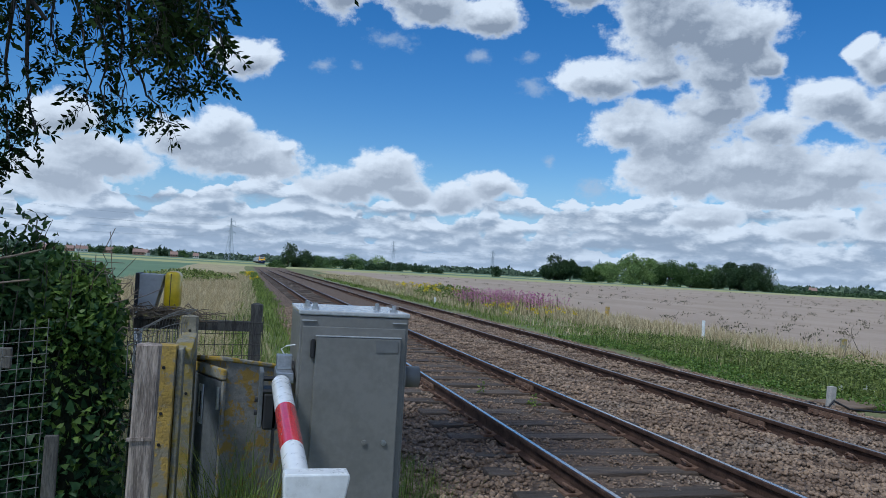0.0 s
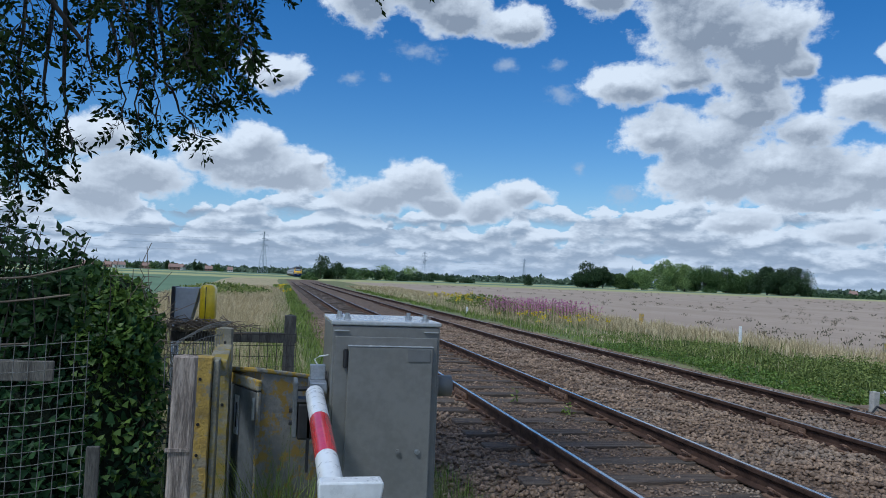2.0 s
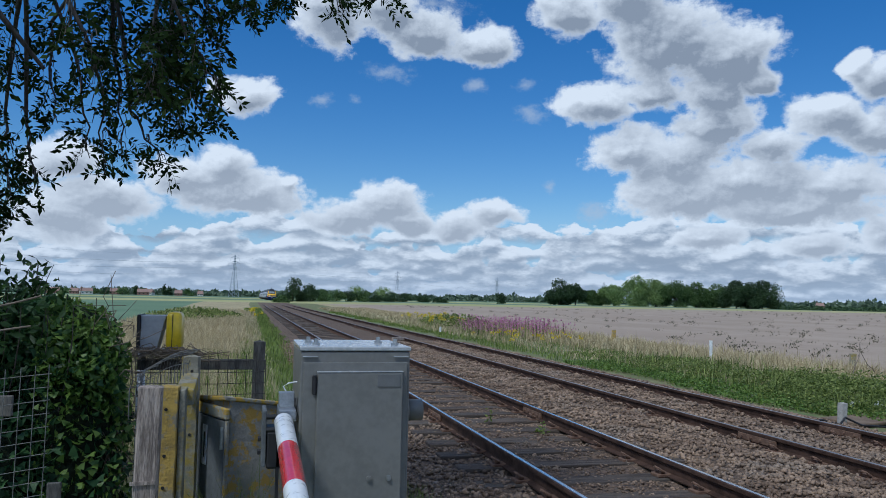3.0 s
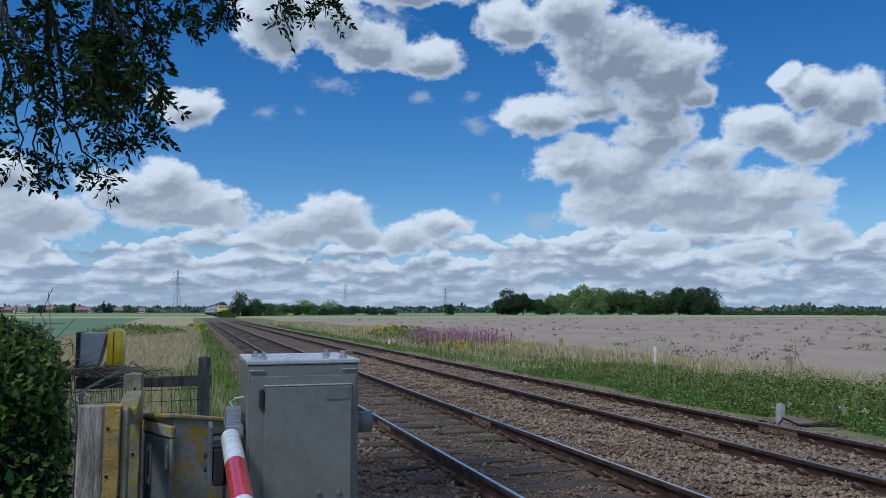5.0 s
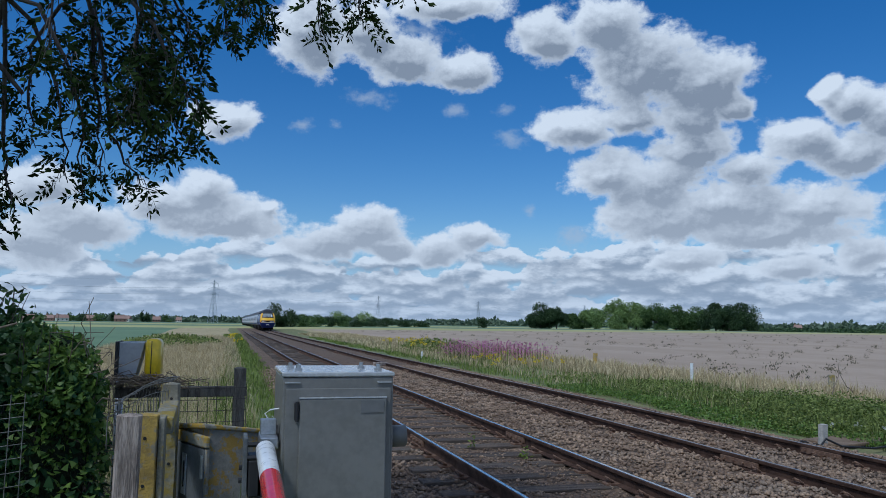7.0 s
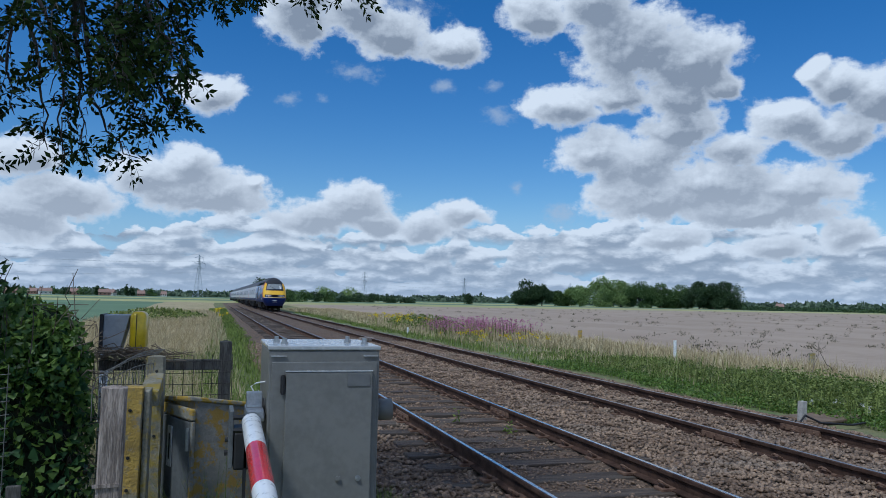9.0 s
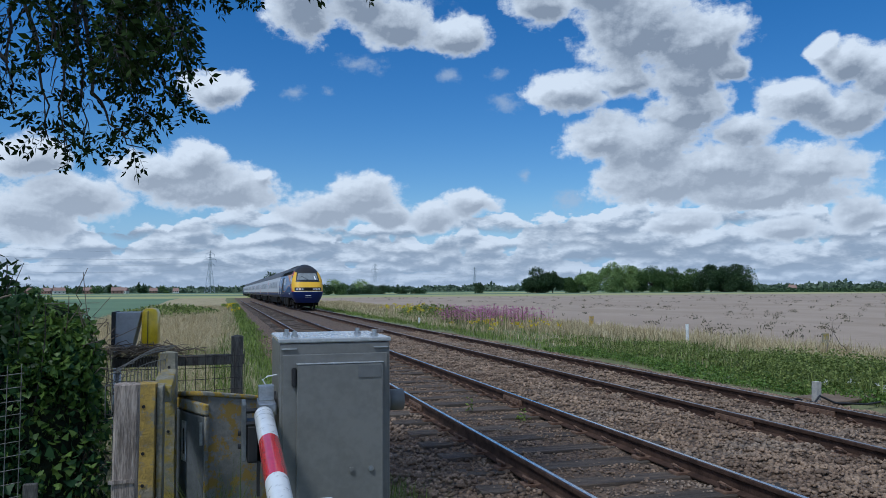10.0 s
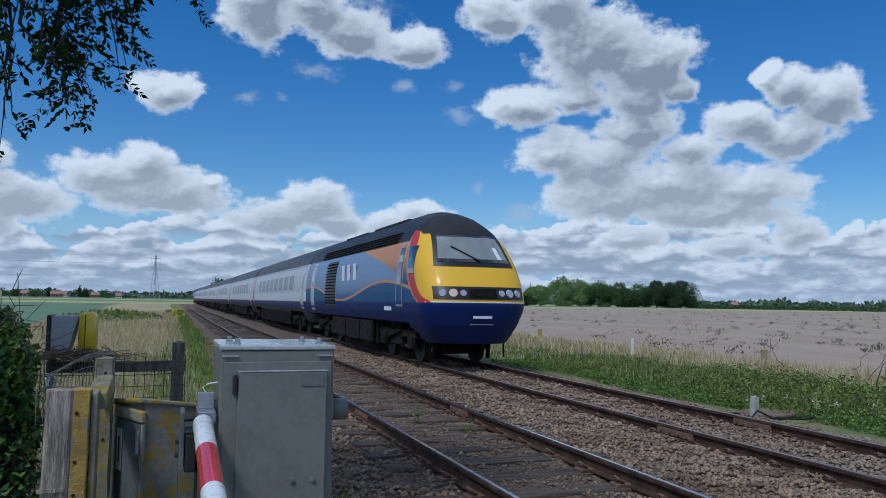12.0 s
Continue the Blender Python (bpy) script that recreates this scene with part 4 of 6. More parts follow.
        for z in np.arange(1.42, 2.95, 0.11):
            part("slat", boxed(*sorted((s * half_width(z), s * (half_width(z) + 0.035))), 10.52, 12.28, z, z + 0.035), T["under"], g)
        t_ = part("rear_door", side_patch(s, 14.7, 15.5, 1.15, 3.05, 0.008, 8), T["grey"], car)
        part("door_window", side_patch(s, 14.9, 15.3, 2.1, 2.85, 0.014, 5), T["glass"], t_)
        for k in range(3):
            y = 9.3 - 0.85 * k
            bm = boxed(*sorted((s * (half_width(2.4) + 0.002), s * (half_width(2.4) + 0.012))), y - 0.2, y + 0.2, 2.22, 2.75, 0.0)
            part("emblem", bm, T["mark"], car, "pale emblem block")
        part("side_mark", boxed(*sorted((s * (half_width(1.35) + 0.002), s * (half_width(1.35) + 0.010))), 3.2, 3.9, 1.30, 1.43), T["mark"], car)
        # roof louvres
        l = part("roof_louvre", side_patch(s, 3.3, 14.0, 3.12, 3.46, 0.012, 4), T["soot"], car)
        for z in (3.16, 3.24, 3.32, 3.40):
            part("slat", boxed(*sorted((s * (half_width(z) - 0.02), s * (half_width(z) + 0.04))), 3.35, 13.95, z, z + 0.03), T["under"], l)
    part("roof_pod", boxed(-0.5, 0.55, 4.6, 8.4, 3.86, 3.97, 0.05), T["soot"], car)
    part("roof_pod", boxed(-0.5, 0.5, 9.4, 12.8, 3.86, 3.96, 0.05), T["soot"], car)
    part("gangway", boxed(-0.6, 0.6, 16.7, 16.95, 0.95, 3.4, 0.03), T["trim"], car)
    return car


def coach(label):
    car = thing("coach", TRAIN_X, 320, FAR_LIFT, label=label, category="railway coach", group="vehicles of the train")
    shell_mesh("body", 0.15, 22.6, False, T["coach"], car, lambda c: c.z < 0.5 or min(abs(c.y - 3.3), abs(c.y - 19.5)) < 1.75)
    part("underframe", boxed(-1.22, 1.22, 5.2, 17.6, 0.30, 0.96, 0.03), T["under"], car)
    bogie(car, 3.3)
    bogie(car, 19.5)
    for s in (-1, 1):
        for k in range(8):
            y = 3.55 + 1.95 * k
            w = part("window", side_patch(s, y, y + 1.45, 2.02, 2.72, 0.006, 5), T["coachglass"], car)
        for y in (0.55, 21.35):
            d = part("door", side_patch(s, y, y + 0.8, 1.15, 3.0, 0.008, 8), T["grey" if y < 1 else "redd"], car, "end door")
            part("door_window", side_patch(s, y + 0.2, y + 0.6, 2.05, 2.75, 0.014, 5), T["glass"], d)
        part("gutter", side_patch(s, 0.3, 22.5, 3.08, 3.12, 0.03, 2), T["grey"], car)
    part("gangway", boxed(-0.62, 0.62, 22.6, 23.0, 0.95, 3.45, 0.03), T["trim"], car)
    part("roof_vent", boxed(-0.3, 0.3, 10.5, 11.6, 3.78, 3.90, 0.03), T["soot"], car)
    return car


VEHICLES = []
lead = power_car("blue and yellow diesel power car with a black roof")
VEHICLES.append((lead, 0.0, 0))
first = coach("silver and grey passenger coach with red end doors")
offset = 16.9
VEHICLES.append((first, offset, 0))
for _k in range(6):
    offset += 23.0
    VEHICLES.append((copy_thing(first, pose(TRAIN_X, 400, FAR_LIFT)), offset, 0))
offset += 23.0
tail = copy_thing(lead, pose(TRAIN_X, 500, FAR_LIFT, 0, 0, 180))
VEHICLES.append((tail, offset + 17.0, 180))


# ---- by the crossing: barrier, posts, hut ----
CAB_X0, CAB_X1, CAB_Y0, CAB_Y1, CAB_Z = 0.262, 0.797, 3.59, 4.18, 1.342


def build_barrier():
    b = thing("level_crossing_barrier", 0.53, 3.9, -0.2, label="grey steel barrier machine with a lowered red and white boom", category="barrier")
    m = Matrix.Translation((-0.53, -3.9, 0.2))

    def put(name, bm, material, parent=b, label="", smooth=False):
        bmesh.ops.transform(bm, matrix=m, verts=bm.verts)
        return part(name, bm, material, parent, label, smooth)
    cab = put("cabinet", boxed(CAB_X0 + 0.006, CAB_X1 - 0.006, CAB_Y0 + 0.006, CAB_Y1 - 0.006, -0.18, CAB_Z - 0.024, 0.006), M["cabinet"])
    put("lid", boxed(CAB_X0, CAB_X1, CAB_Y0, CAB_Y1, CAB_Z - 0.022, CAB_Z, 0.006), M["lid"], cab, "glossy lid with its sky sheen painted pale")
    put("front_panel", boxed(CAB_X0 + 0.02, CAB_X1 - 0.02, CAB_Y0 - 0.006, CAB_Y0 + 0.004, -0.05, CAB_Z - 0.075, 0.003), M["cabinet"], cab)
    for x in (CAB_X0 + 0.015, CAB_X1 - 0.085):
        put("lid_lip", boxed(x, x + 0.07, CAB_Y0 - 0.004, CAB_Y0 + 0.006, CAB_Z - 0.05, CAB_Z - 0.045), M["lid"], cab)
    door = put("door", boxed(0.345, 0.752, CAB_Y0 - 0.03, CAB_Y0 - 0.006, 0.02, 1.222, 0.005), M["cabinet"], cab)
    put("door_edge", boxed(0.343, 0.754, CAB_Y0 - 0.032, CAB_Y0 - 0.008, 1.2225, 1.228, 0.001), M["lid"], door)
    put("plate", boxed(0.63, 0.738, CAB_Y0 - 0.034, CAB_Y0 - 0.0305, 1.155, 1.212), plain("dark_grey_plate", (0.15, 0.155, 0.155), 0.5), door, "small blank grey plate")
    for x in (0.599, 0.692):
        bm = bmesh.new()
        rod(bm, (x, CAB_Y0 - 0.03, 0.727), (x, CAB_Y0 - 0.038, 0.727), 0.013, n=16)
        rod(bm, (x, CAB_Y0 - 0.038, 0.727), (x, CAB_Y0 - 0.043, 0.727), 0.007, n=10)
        put("lock", bm, M["galv"] if x > 0.65 else M["cabinet"], door)
    for z in (1.165, 0.35):
        bm = boxed(0.322, 0.343, CAB_Y0 - 0.03, CAB_Y0 - 0.006, z - 0.04, z + 0.04, 0.003)
        rod(bm, (0.333, CAB_Y0 - 0.03, z - 0.045), (0.333, CAB_Y0 - 0.03, z + 0.045), 0.008, n=8)
        put("hinge", bm, M["black"], door)
    for x in (CAB_X0 + 0.06, CAB_X0 + 0.085, CAB_X1 - 0.115, CAB_X1 - 0.06):
        y = CAB_Y0 + (0.12 if x in (CAB_X0 + 0.085, CAB_X1 - 0.06) else 0.30)
        bm = bmesh.new()
        rod(bm, (x, y, CAB_Z), (x, y, CAB_Z + 0.012), 0.02, n=6)
        rod(bm, (x, y, CAB_Z + 0.012), (x, y, CAB_Z + 0.03), 0.011, n=8)
        put("lid_bolt", bm, M["galv"], cab)
    bm = bmesh.new()
    rod(bm, (CAB_X1 - 0.01, 3.72, 1.02), (CAB_X1 + 0.085, 3.72, 1.02), 0.053, n=24)
    rod(bm, (CAB_X1 - 0.008, 3.72, 1.02), (CAB_X1 + 0.012, 3.72, 1.02), 0.064, n=24)
    put("shaft_end", bm, M["cabinet"], cab, "round grey shaft cover", True)
    # pivot arm, clamp and counterbalance
    bm = boxed(0.175, 0.255, 3.60, 3.82, 1.00, 1.045, 0.004)
    box(bm, 0.178, 0.252, 3.70, 3.76, 1.045, 1.115, 0.004)
    box(bm, 0.20, 0.26, 3.62, 3.70, 0.99, 1.03, 0.004)
    put("boom_clamp", bm, M["galv"], b, "bright galvanised boom clamp")
    bm = bmesh.new()
    rod(bm, (0.23, 3.85, 1.02), (0.29, 3.85, 1.02), 0.05, n=16)
    put("pivot", bm, M["black"])
    bm = boxed(0.105, 0.125, 3.70, 3.90, 0.765, 1.03, 0.004)
    put("side_arm", bm, M["hutdoor"], b, "dull steel side arm")
    put("counterweight", boxed(0.128, 0.20, 3.70, 3.95, 0.755, 0.93, 0.01), M["black"], b, "black counterweight")
    bm = bmesh.new()
    for z in (0.95, 1.01):
        rod(bm, (0.12, 3.64, z), (0.21, 3.64, z), 0.012, n=8)
        rod(bm, (0.085, 3.64, z - 0.1), (0.1, 3.64, z - 0.1), 0.012, n=6)
    box(bm, 0.175, 0.188, 3.7, 3.76, 0.60, 0.93)
    put("link", bm, M["black"])
    v, f_ = tube_path([(0.215, 3.78, 1.11), (0.20, 3.78, 1.135), (0.225, 3.79, 1.15), (0.268, 3.80, 1.155)], 0.004, 6)
    bm = bmesh.new()
    vs = [bm.verts.new(p) for p in v]
    for q in f_:
        bm.faces.new([vs[i] for i in q])
    put("cable", bm, M["white"])
    # the boom, in its bands
    far_end, step_v = Vector((0.198, 3.58, 0.994)), Vector((-0.003, -1.0, -0.072)).normalized()
    at_ = 0.0
    for length, k in ((0.48, "white"), (0.50, "red"), (0.36, "white")):
        a, c = far_end + step_v * at_, far_end + step_v * (at_ + length)
        bm = bmesh.new()
        rod(bm, a, c, 0.043 - 0.003 * at_, 0.043 - 0.003 * (at_ + length), n=40, caps=False)
        put("boom_section", bm, M[k], b, k + " band of the boom", True)
        at_ += length
    # flared white fitting on the boom
    bm = bmesh.new()
    y0, y1 = 2.22, 2.29
    prof = [(0.160, 0.70), (0.296, 0.70), (0.340, 0.938), (0.336, 0.950), (0.149, 0.950), (0.145, 0.938)]
    a = [bm.verts.new((x, y0, z)) for x, z in prof]
    c = [bm.verts.new((x, y1, z)) for x, z in prof]
    for i in range(len(prof)):
        j = (i + 1) % len(prof)
        bm.faces.new((a[i], a[j], c[j], c[i]))
    bm.faces.new(a[::-1])
    bm.faces.new(c)
    bmesh.ops.recalc_face_normals(bm, faces=bm.faces)
    bmesh.ops.bevel(bm, geom=list(bm.edges), offset=0.006, segments=2, affect="EDGES", profile=0.5)
    put("end_fitting", bm, M["white"], b, "flared white plastic fitting")
    put("base_slab", boxed(0.1, 1.0, 3.3, 4.5, -0.32, -0.18, 0.02), M["slab"], b, "concrete base")


def post_mesh(w, d, z0, z1, bevel, lean=(0, 0), bump=0.004, seed=0):
    bm = bmesh.new()
    n = 14
    zs = np.linspace(z0, z1, n)
    rows = []
    for z in zs:
        k = (z - z0) / (z1 - z0)
        ring = []
        for sx, sy in ((-1, -1), (-0.8, -1), (0, -1.0), (0.8, -1), (1, -1), (1, 0), (1, 1), (0, 1), (-1, 1), (-1, 0)):
            x, y = sx * w / 2, sy * d / 2
            if abs(sx) == 1 and abs(sy) == 1:
                x, y = x * (1 - bevel), y * (1 - bevel)
            q = noise.noise((x * 20, y * 20, z * 5 + seed)) * bump
            ring.append(bm.verts.new((x + lean[0] * k + q, y + lean[1] * k + q, z)))
        rows.append(ring)
    m = len(rows[0])
    for a, b in zip(rows, rows[1:]):
        for i in range(m):
            bm.faces.new((a[i], a[(i + 1) % m], b[(i + 1) % m], b[i]))
    top = rows[-1]
    cx_, cy_ = sum(v.co.x for v in top) / m, sum(v.co.y for v in top) / m
    c = bm.verts.new((cx_, cy_, z1 + 0.012))
    for i in range(m):
        bm.faces.new((top[i], top[(i + 1) % m], c))
    return bm


def holes(parent, x, y, zs):
    for z in zs:
        bm = bmesh.new()
        rod(bm, (x, y + 0.01, z), (x, y - 0.0025, z), 0.008, n=10)
        part("bolt_hole", bm, M["black"], parent)


def build_posts():
    p = thing("wooden_post", -0.403, 3.63, -0.25, 3, "weathered grey wooden gate post with vertical cracks", "post")
    part("timber", post_mesh(0.108, 0.11, 0, 1.405, 0.08, (0.012, 0), seed=3), M["wood"], p)
    part("batten", boxed(-0.056, 0.050, -0.064, -0.056, 0.985, 1.0), M["wood"], p, "shallow saw cut edge")
    c = thing("concrete_post", -0.335, 3.92, -0.25, 0, "short concrete fence post covered in yellow lichen", "post", "concrete posts")
    k = part("shaft", post_mesh(0.092, 0.12, 0, 1.375, 0.12, (0.002, 0), 0.005, 11), M["lichen"], c)
    holes(k, -0.01, -0.062, (1.27, 1.05, 0.9))
    s = part("side", boxed(0.047, 0.075, -0.04, 0.11, 0, 1.36, 0.006), M["concrete"], c, "grey rear flange")
    t = thing("concrete_post", -0.272, 4.42, -0.25, 0, "tall grey concrete fence post with lichen and bolt holes", "post", "concrete posts")
    k = part("shaft", post_mesh(0.10, 0.10, 0, 1.48, 0.25, (-0.004, 0), 0.005, 23), M["concrete"], t)
    holes(k, 0.005, -0.052, (1.405, 1.30, 1.06))
    bm = boxed(-0.045, 0.045, -0.44, -0.05, 1.30, 1.38, 0.008)
    for v in bm.verts:
        v.co.z += 0.12 * (v.co.y + 0.44) - 0.03
    # sloping brace that meets the short post
    part("brace", bm, M["concrete"], t, "sloping concrete brace")
    # curled end of the wire netting over the post tops
    rng = np.random.default_rng(2)
    pieces = []
    for i in range(17):
        k = i / 16
        base = np.array([-0.47 + 0.21 * k ** 0.8, 3.70 + 0.62 * k, 1.16 + 0.06 * k])
        h = 0.03 + 0.04 * math.sin(k * 3.1)
        pts = [base + [-0.02, 0, -0.16 + 0.1 * k], base + [-0.022, 0, -0.02], base + [-0.008, 0.01, h], base + [0.03, 0.03, h + 0.015 + rng.uniform(-0.01, 0.01)]]
        pieces.append(tube_path(pts, 0.0022, 4))
    for o in ((-0.022, -0.02), (-0.008, 0.03), (0.02, 0.055)):
        pts = [np.array([-0.47 + 0.21 * k ** 0.8 + o[0], 3.70 + 0.62 * k, 1.16 + 0.06 * k + o[1] + 0.03 * math.sin(k * 3.1)]) for k in np.linspace(0, 1, 9)]
        pieces.append(tube_path(pts, 0.0022, 4))
    v, f_ = gather(pieces)
    tagged(cloud_mesh("wire_netting", v, f_, M["wire"]), "curled loose end of pale wire netting on the posts", "netting")


def netting(name, p0, p1, z0, z1, cell, r, material, label, wob=0.01, cell_z=None):
    rng = np.random.default_rng(9)
    p0, p1 = np.array(p0, float), np.array(p1, float)
    L = np.linalg.norm(p1 - p0)
    u = (p1 - p0) / L
    nrm = np.array([-u[1], u[0]])
    pieces = []

    def place(s, z):
        o = wob * math.sin(s * 5 + z * 3)
        return [*(p0 + u * s + nrm * o), z + 0.4 * wob * math.sin(s * 9)]
    for s in np.arange(0, L, cell):
        j = rng.uniform(-0.004, 0.004)
        pieces.append(tube_path([place(s + j, z) for z in np.linspace(z0, z1, 5)], r, 4))
    for z in np.arange(z0, z1 + 1e-6, cell_z or cell):
        pieces.append(tube_path([place(s, z) for s in np.linspace(0, L, 9)], r, 4))
    v, f_ = gather(pieces)
    return tagged(cloud_mesh(name, v, f_, material), label, "fence")


def build_hut():
    h = thing("equipment_hut", -0.063, 4.20, -0.23, 24, "low grey equipment hut with lichen and a dull steel door", "hut")
    bm = boxed(0.012, 0.50, 0.012, 0.46, 0, 1.225, 0.006)
    for v in bm.verts:
        if v.co.z > 0.6:
            v.co.z += -0.10 * v.co.y - 0.16 * v.co.x + 0.02
    part("wall", bm, M["hut"], h, "grey panel spotted with yellow lichen")
    bm = boxed(-0.022, 0.51, 0.004, 0.48, 1.222, 1.248, 0.008)
    for v in bm.verts:
        v.co.z += -0.10 * v.co.y - 0.16 * v.co.x + 0.02
    part("roof", bm, M["hutroof"], h, "lichen-covered roof slab")
    part("lintel", boxed(-0.014, 0.012, 0.0, 0.44, 1.14, 1.20, 0.008), M["hutroof"], h, "lichen-covered lintel over the door")
    part("door_frame", boxed(-0.006, 0.011, 0.002, 0.028, 0.02, 1.135, 0.003), M["hut"], h)
    d = part("door", boxed(-0.008, 0.012, 0.03, 0.43, 0.06, 1.13, 0.004), M["hutdoor"], h, "dull grey steel door")
    bm = bmesh.new()
    rod(bm, (-0.012, 0.045, 0.98), (-0.012, 0.045, 1.10), 0.011, n=8)
    part("hinge", bm, M["galv"], d)
    sign = part("sign", boxed(-0.0125, -0.0085, 0.26, 0.32, 0.86, 1.08), M["white"], d, "small white notice with a dark stroke")
    part("stroke", boxed(-0.0145, -0.0130, 0.28, 0.295, 0.9, 1.04), M["black"], sign)
    bm = bmesh.new()
    rod(bm, (0.30, 0.012, 0.99), (0.30, -0.02, 0.99), 0.014, n=6)
    part("bolt", bm, M["black"], h)


def build_phone():
    t = thing("trackside_telephone", -0.60, 5.50, -0.3, 0, "yellow telephone case and grey hood on a grey pole", "telephone")
    bm = bmesh.new()
    rod(bm, (-0.07, 0, 0), (-0.07, 0, 1.55), 0.025, n=12)
    part("pole", bm, M["galv"], t, smooth=True)
    bm = boxed(-0.075, 0.085, -0.10, 0.14, 1.485, 1.73, 0.006)
    for v in bm.verts:
        if v.co.x > 0 and v.co.z < 1.6:
            v.co.x -= 0.055
    part("hood", bm, M["hood"], t, "grey metal hood")
    part("hood_edge", boxed(-0.098, -0.076, -0.11, 0.14, 1.48, 1.735, 0.004), M["black"], t)
    bm = boxed(0.088, 0.20, -0.13, 0.10, 1.495, 1.755, 0.03)
    for v in bm.verts:
        if v.co.x > 0.15:
            v.co.x -= 0.4 * abs(v.co.z - 1.625) ** 1.6
    case = part("case", bm, M["yellow"], t, "rounded yellow plastic case", True)
    part("seam", boxed(0.128, 0.132, -0.134, 0.02, 1.51, 1.74), M["black"], case)
    part("bracket", boxed(0.06, 0.16, -0.02, 0.04, 1.46, 1.50), M["galv"], t)
    # fence behind: a post, a rail and dark netting
    p = thing("wooden_post", 0.105, 5.44, -0.3, 0, "dark weathered fence post", "post")
    part("timber", post_mesh(0.082, 0.08, 0, 1.555, 0.1, (0.0, 0.0), seed=5), M["darkwood"], p)
    r = thing("fence_rail", -0.27, 5.42, 1.10, 0, "weathered wooden fence rail", "rail")
    part("board", boxed(-0.42, 0.42, -0.02, 0.02, -0.035, 0.035, 0.004), M["darkwood"], r)
    netting("wire_fence", (-0.72, 5.375), (0.15, 5.375), -0.3, 1.17, 0.062, 0.0022, M["wiredark"], "dark square wire netting on the fence", 0.008, 0.075)


build_barrier()
build_posts()
build_hut()
build_phone()
netting("wire_mesh_fence", (-1.5, 3.05), (-0.70, 3.16), -0.15, 1.285, 0.05, 0.0016, M["wire"], "pale welded wire netting in front of the hedge", 0.03)
_r = thing("fence_board", -1.05, 3.25, 1.13, 2, "grey horizontal fence board behind netting", "board")
part("board", boxed(-0.45, 0.20, -0.012, 0.012, -0.04, 0.04, 0.004), M["darkwood"], _r)
_r = thing("wooden_stake", -0.68, 3.22, -0.22, 4, "short grey wooden stake under the ivy", "stake")
part("timber", boxed(-0.025, 0.025, -0.012, 0.012, 0, 1.06, 0.004), M["darkwood"], _r)


# ---- hedge of ivy ----
def build_hedge():
    rng = np.random.default_rng(11)
    h = thing("ivy_hedge", -1.5, 4.7, -0.3, 0, "dense hedge overgrown with dark glossy ivy", "hedge")
    base = np.array([-1.5, 4.7, -0.3])
    lobes = [(-1.15, 4.75, 0.52, 0.50, 0.45, 0.95), (-0.95, 4.60, 0.55, 0.33, 0.36, 0.85), (-1.5, 4.6, 0.45, 0.5, 0.45, 0.95), (-0.98, 4.72, 1.15, 0.32, 0.33, 0.38),
             (-2.1, 4.6, 0.45, 0.55, 0.5, 0.95), (-1.35, 4.35, 0.4, 0.4, 0.35, 0.7), (-1.7, 5.4, 0.6, 0.8, 0.5, 0.85)]
    # solid near-black blobs stand in for the shade behind the leaves
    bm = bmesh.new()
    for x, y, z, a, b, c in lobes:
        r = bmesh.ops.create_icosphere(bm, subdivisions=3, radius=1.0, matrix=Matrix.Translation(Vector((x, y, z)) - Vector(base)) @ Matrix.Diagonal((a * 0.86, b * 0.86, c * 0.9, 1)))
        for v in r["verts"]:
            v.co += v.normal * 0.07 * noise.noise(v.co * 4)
    part("thicket", bm, M["core"], h, "near-black core standing in for shade inside the hedge")
    for nm, mat_, n, size, pick in (("ivy_leaves", "ivy", 21000, 0.043, 0), ("young_leaves", "vine", 7000, 0.031, 1)):
        cs, ds = [], []
        for k, (x, y, z, a, b, c) in enumerate(lobes):
            if pick and k not in (1, 3):
                continue
            q = unit(rng.normal(size=(n // (2 if pick else len(lobes)), 3)))
            q[:, 1] = -np.abs(q[:, 1]) * np.where(rng.random(len(q)) < 0.8, 1, -1)
            p = np.array([x, y, z]) + q * np.array([a, b, c]) * rng.uniform(0.88 + 0.1 * pick, 1.10 + 0.05 * pick, (len(q), 1))
            p += 0.04 * np.sin(p[:, [1, 2, 0]] * 9)
            ok = p[:, 2] > -0.25
            if pick:
                ok &= p[:, 0] > -1.04
                ok &= rng.random(len(p)) < np.clip((p[:, 2] - 0.25) / 0.8, 0.12, 1)
            elif k in (1, 3):
                ok &= (p[:, 0] < -0.98) | (rng.random(len(p)) < 0.35)
            cs.append(p[ok])
            ds.append(q[ok] * 0.5 + [0, -0.25, -0.75] + rng.normal(size=(ok.sum(), 3)) * 0.35)
        v, f_ = leaves(np.concatenate(cs) - base, np.concatenate(ds), size, 0.95, rng, True)
        tagged(cloud_mesh(nm, v, f_, M[mat_], h), "glossy ivy leaves" if not pick else "yellow-green young leaves")
    # dry stems hanging on its open side
    pieces = []
    for _ in range(150):
        x0, y0, z0 = rng.uniform(-0.86, -0.62), rng.uniform(4.45, 4.9), rng.uniform(0.35, 1.36)
        d = rng.normal(size=3) * [0.16, 0.1, 0.22] + [0.02, 0, -0.08]
        pts = np.array([[x0, y0, z0] + d * t + 0.03 * rng.normal(size=3) for t in np.linspace(0, 1, 5)]) - base
        pieces.append(tube_path(pts, np.linspace(0.0035, 0.0018, 5), 4))
    for _ in range(70):
        x0 = rng.uniform(-0.80, -0.35)
        pts = np.array([[x0 + t * rng.uniform(0.1, 0.3), 5.33 + 0.03 * rng.normal(), 1.18 + 0.025 * rng.normal() + 0.02 * math.sin(6 * t)] for t in np.linspace(0, 1, 5)]) - base
        pieces.append(tube_path(pts, 0.0028, 4))
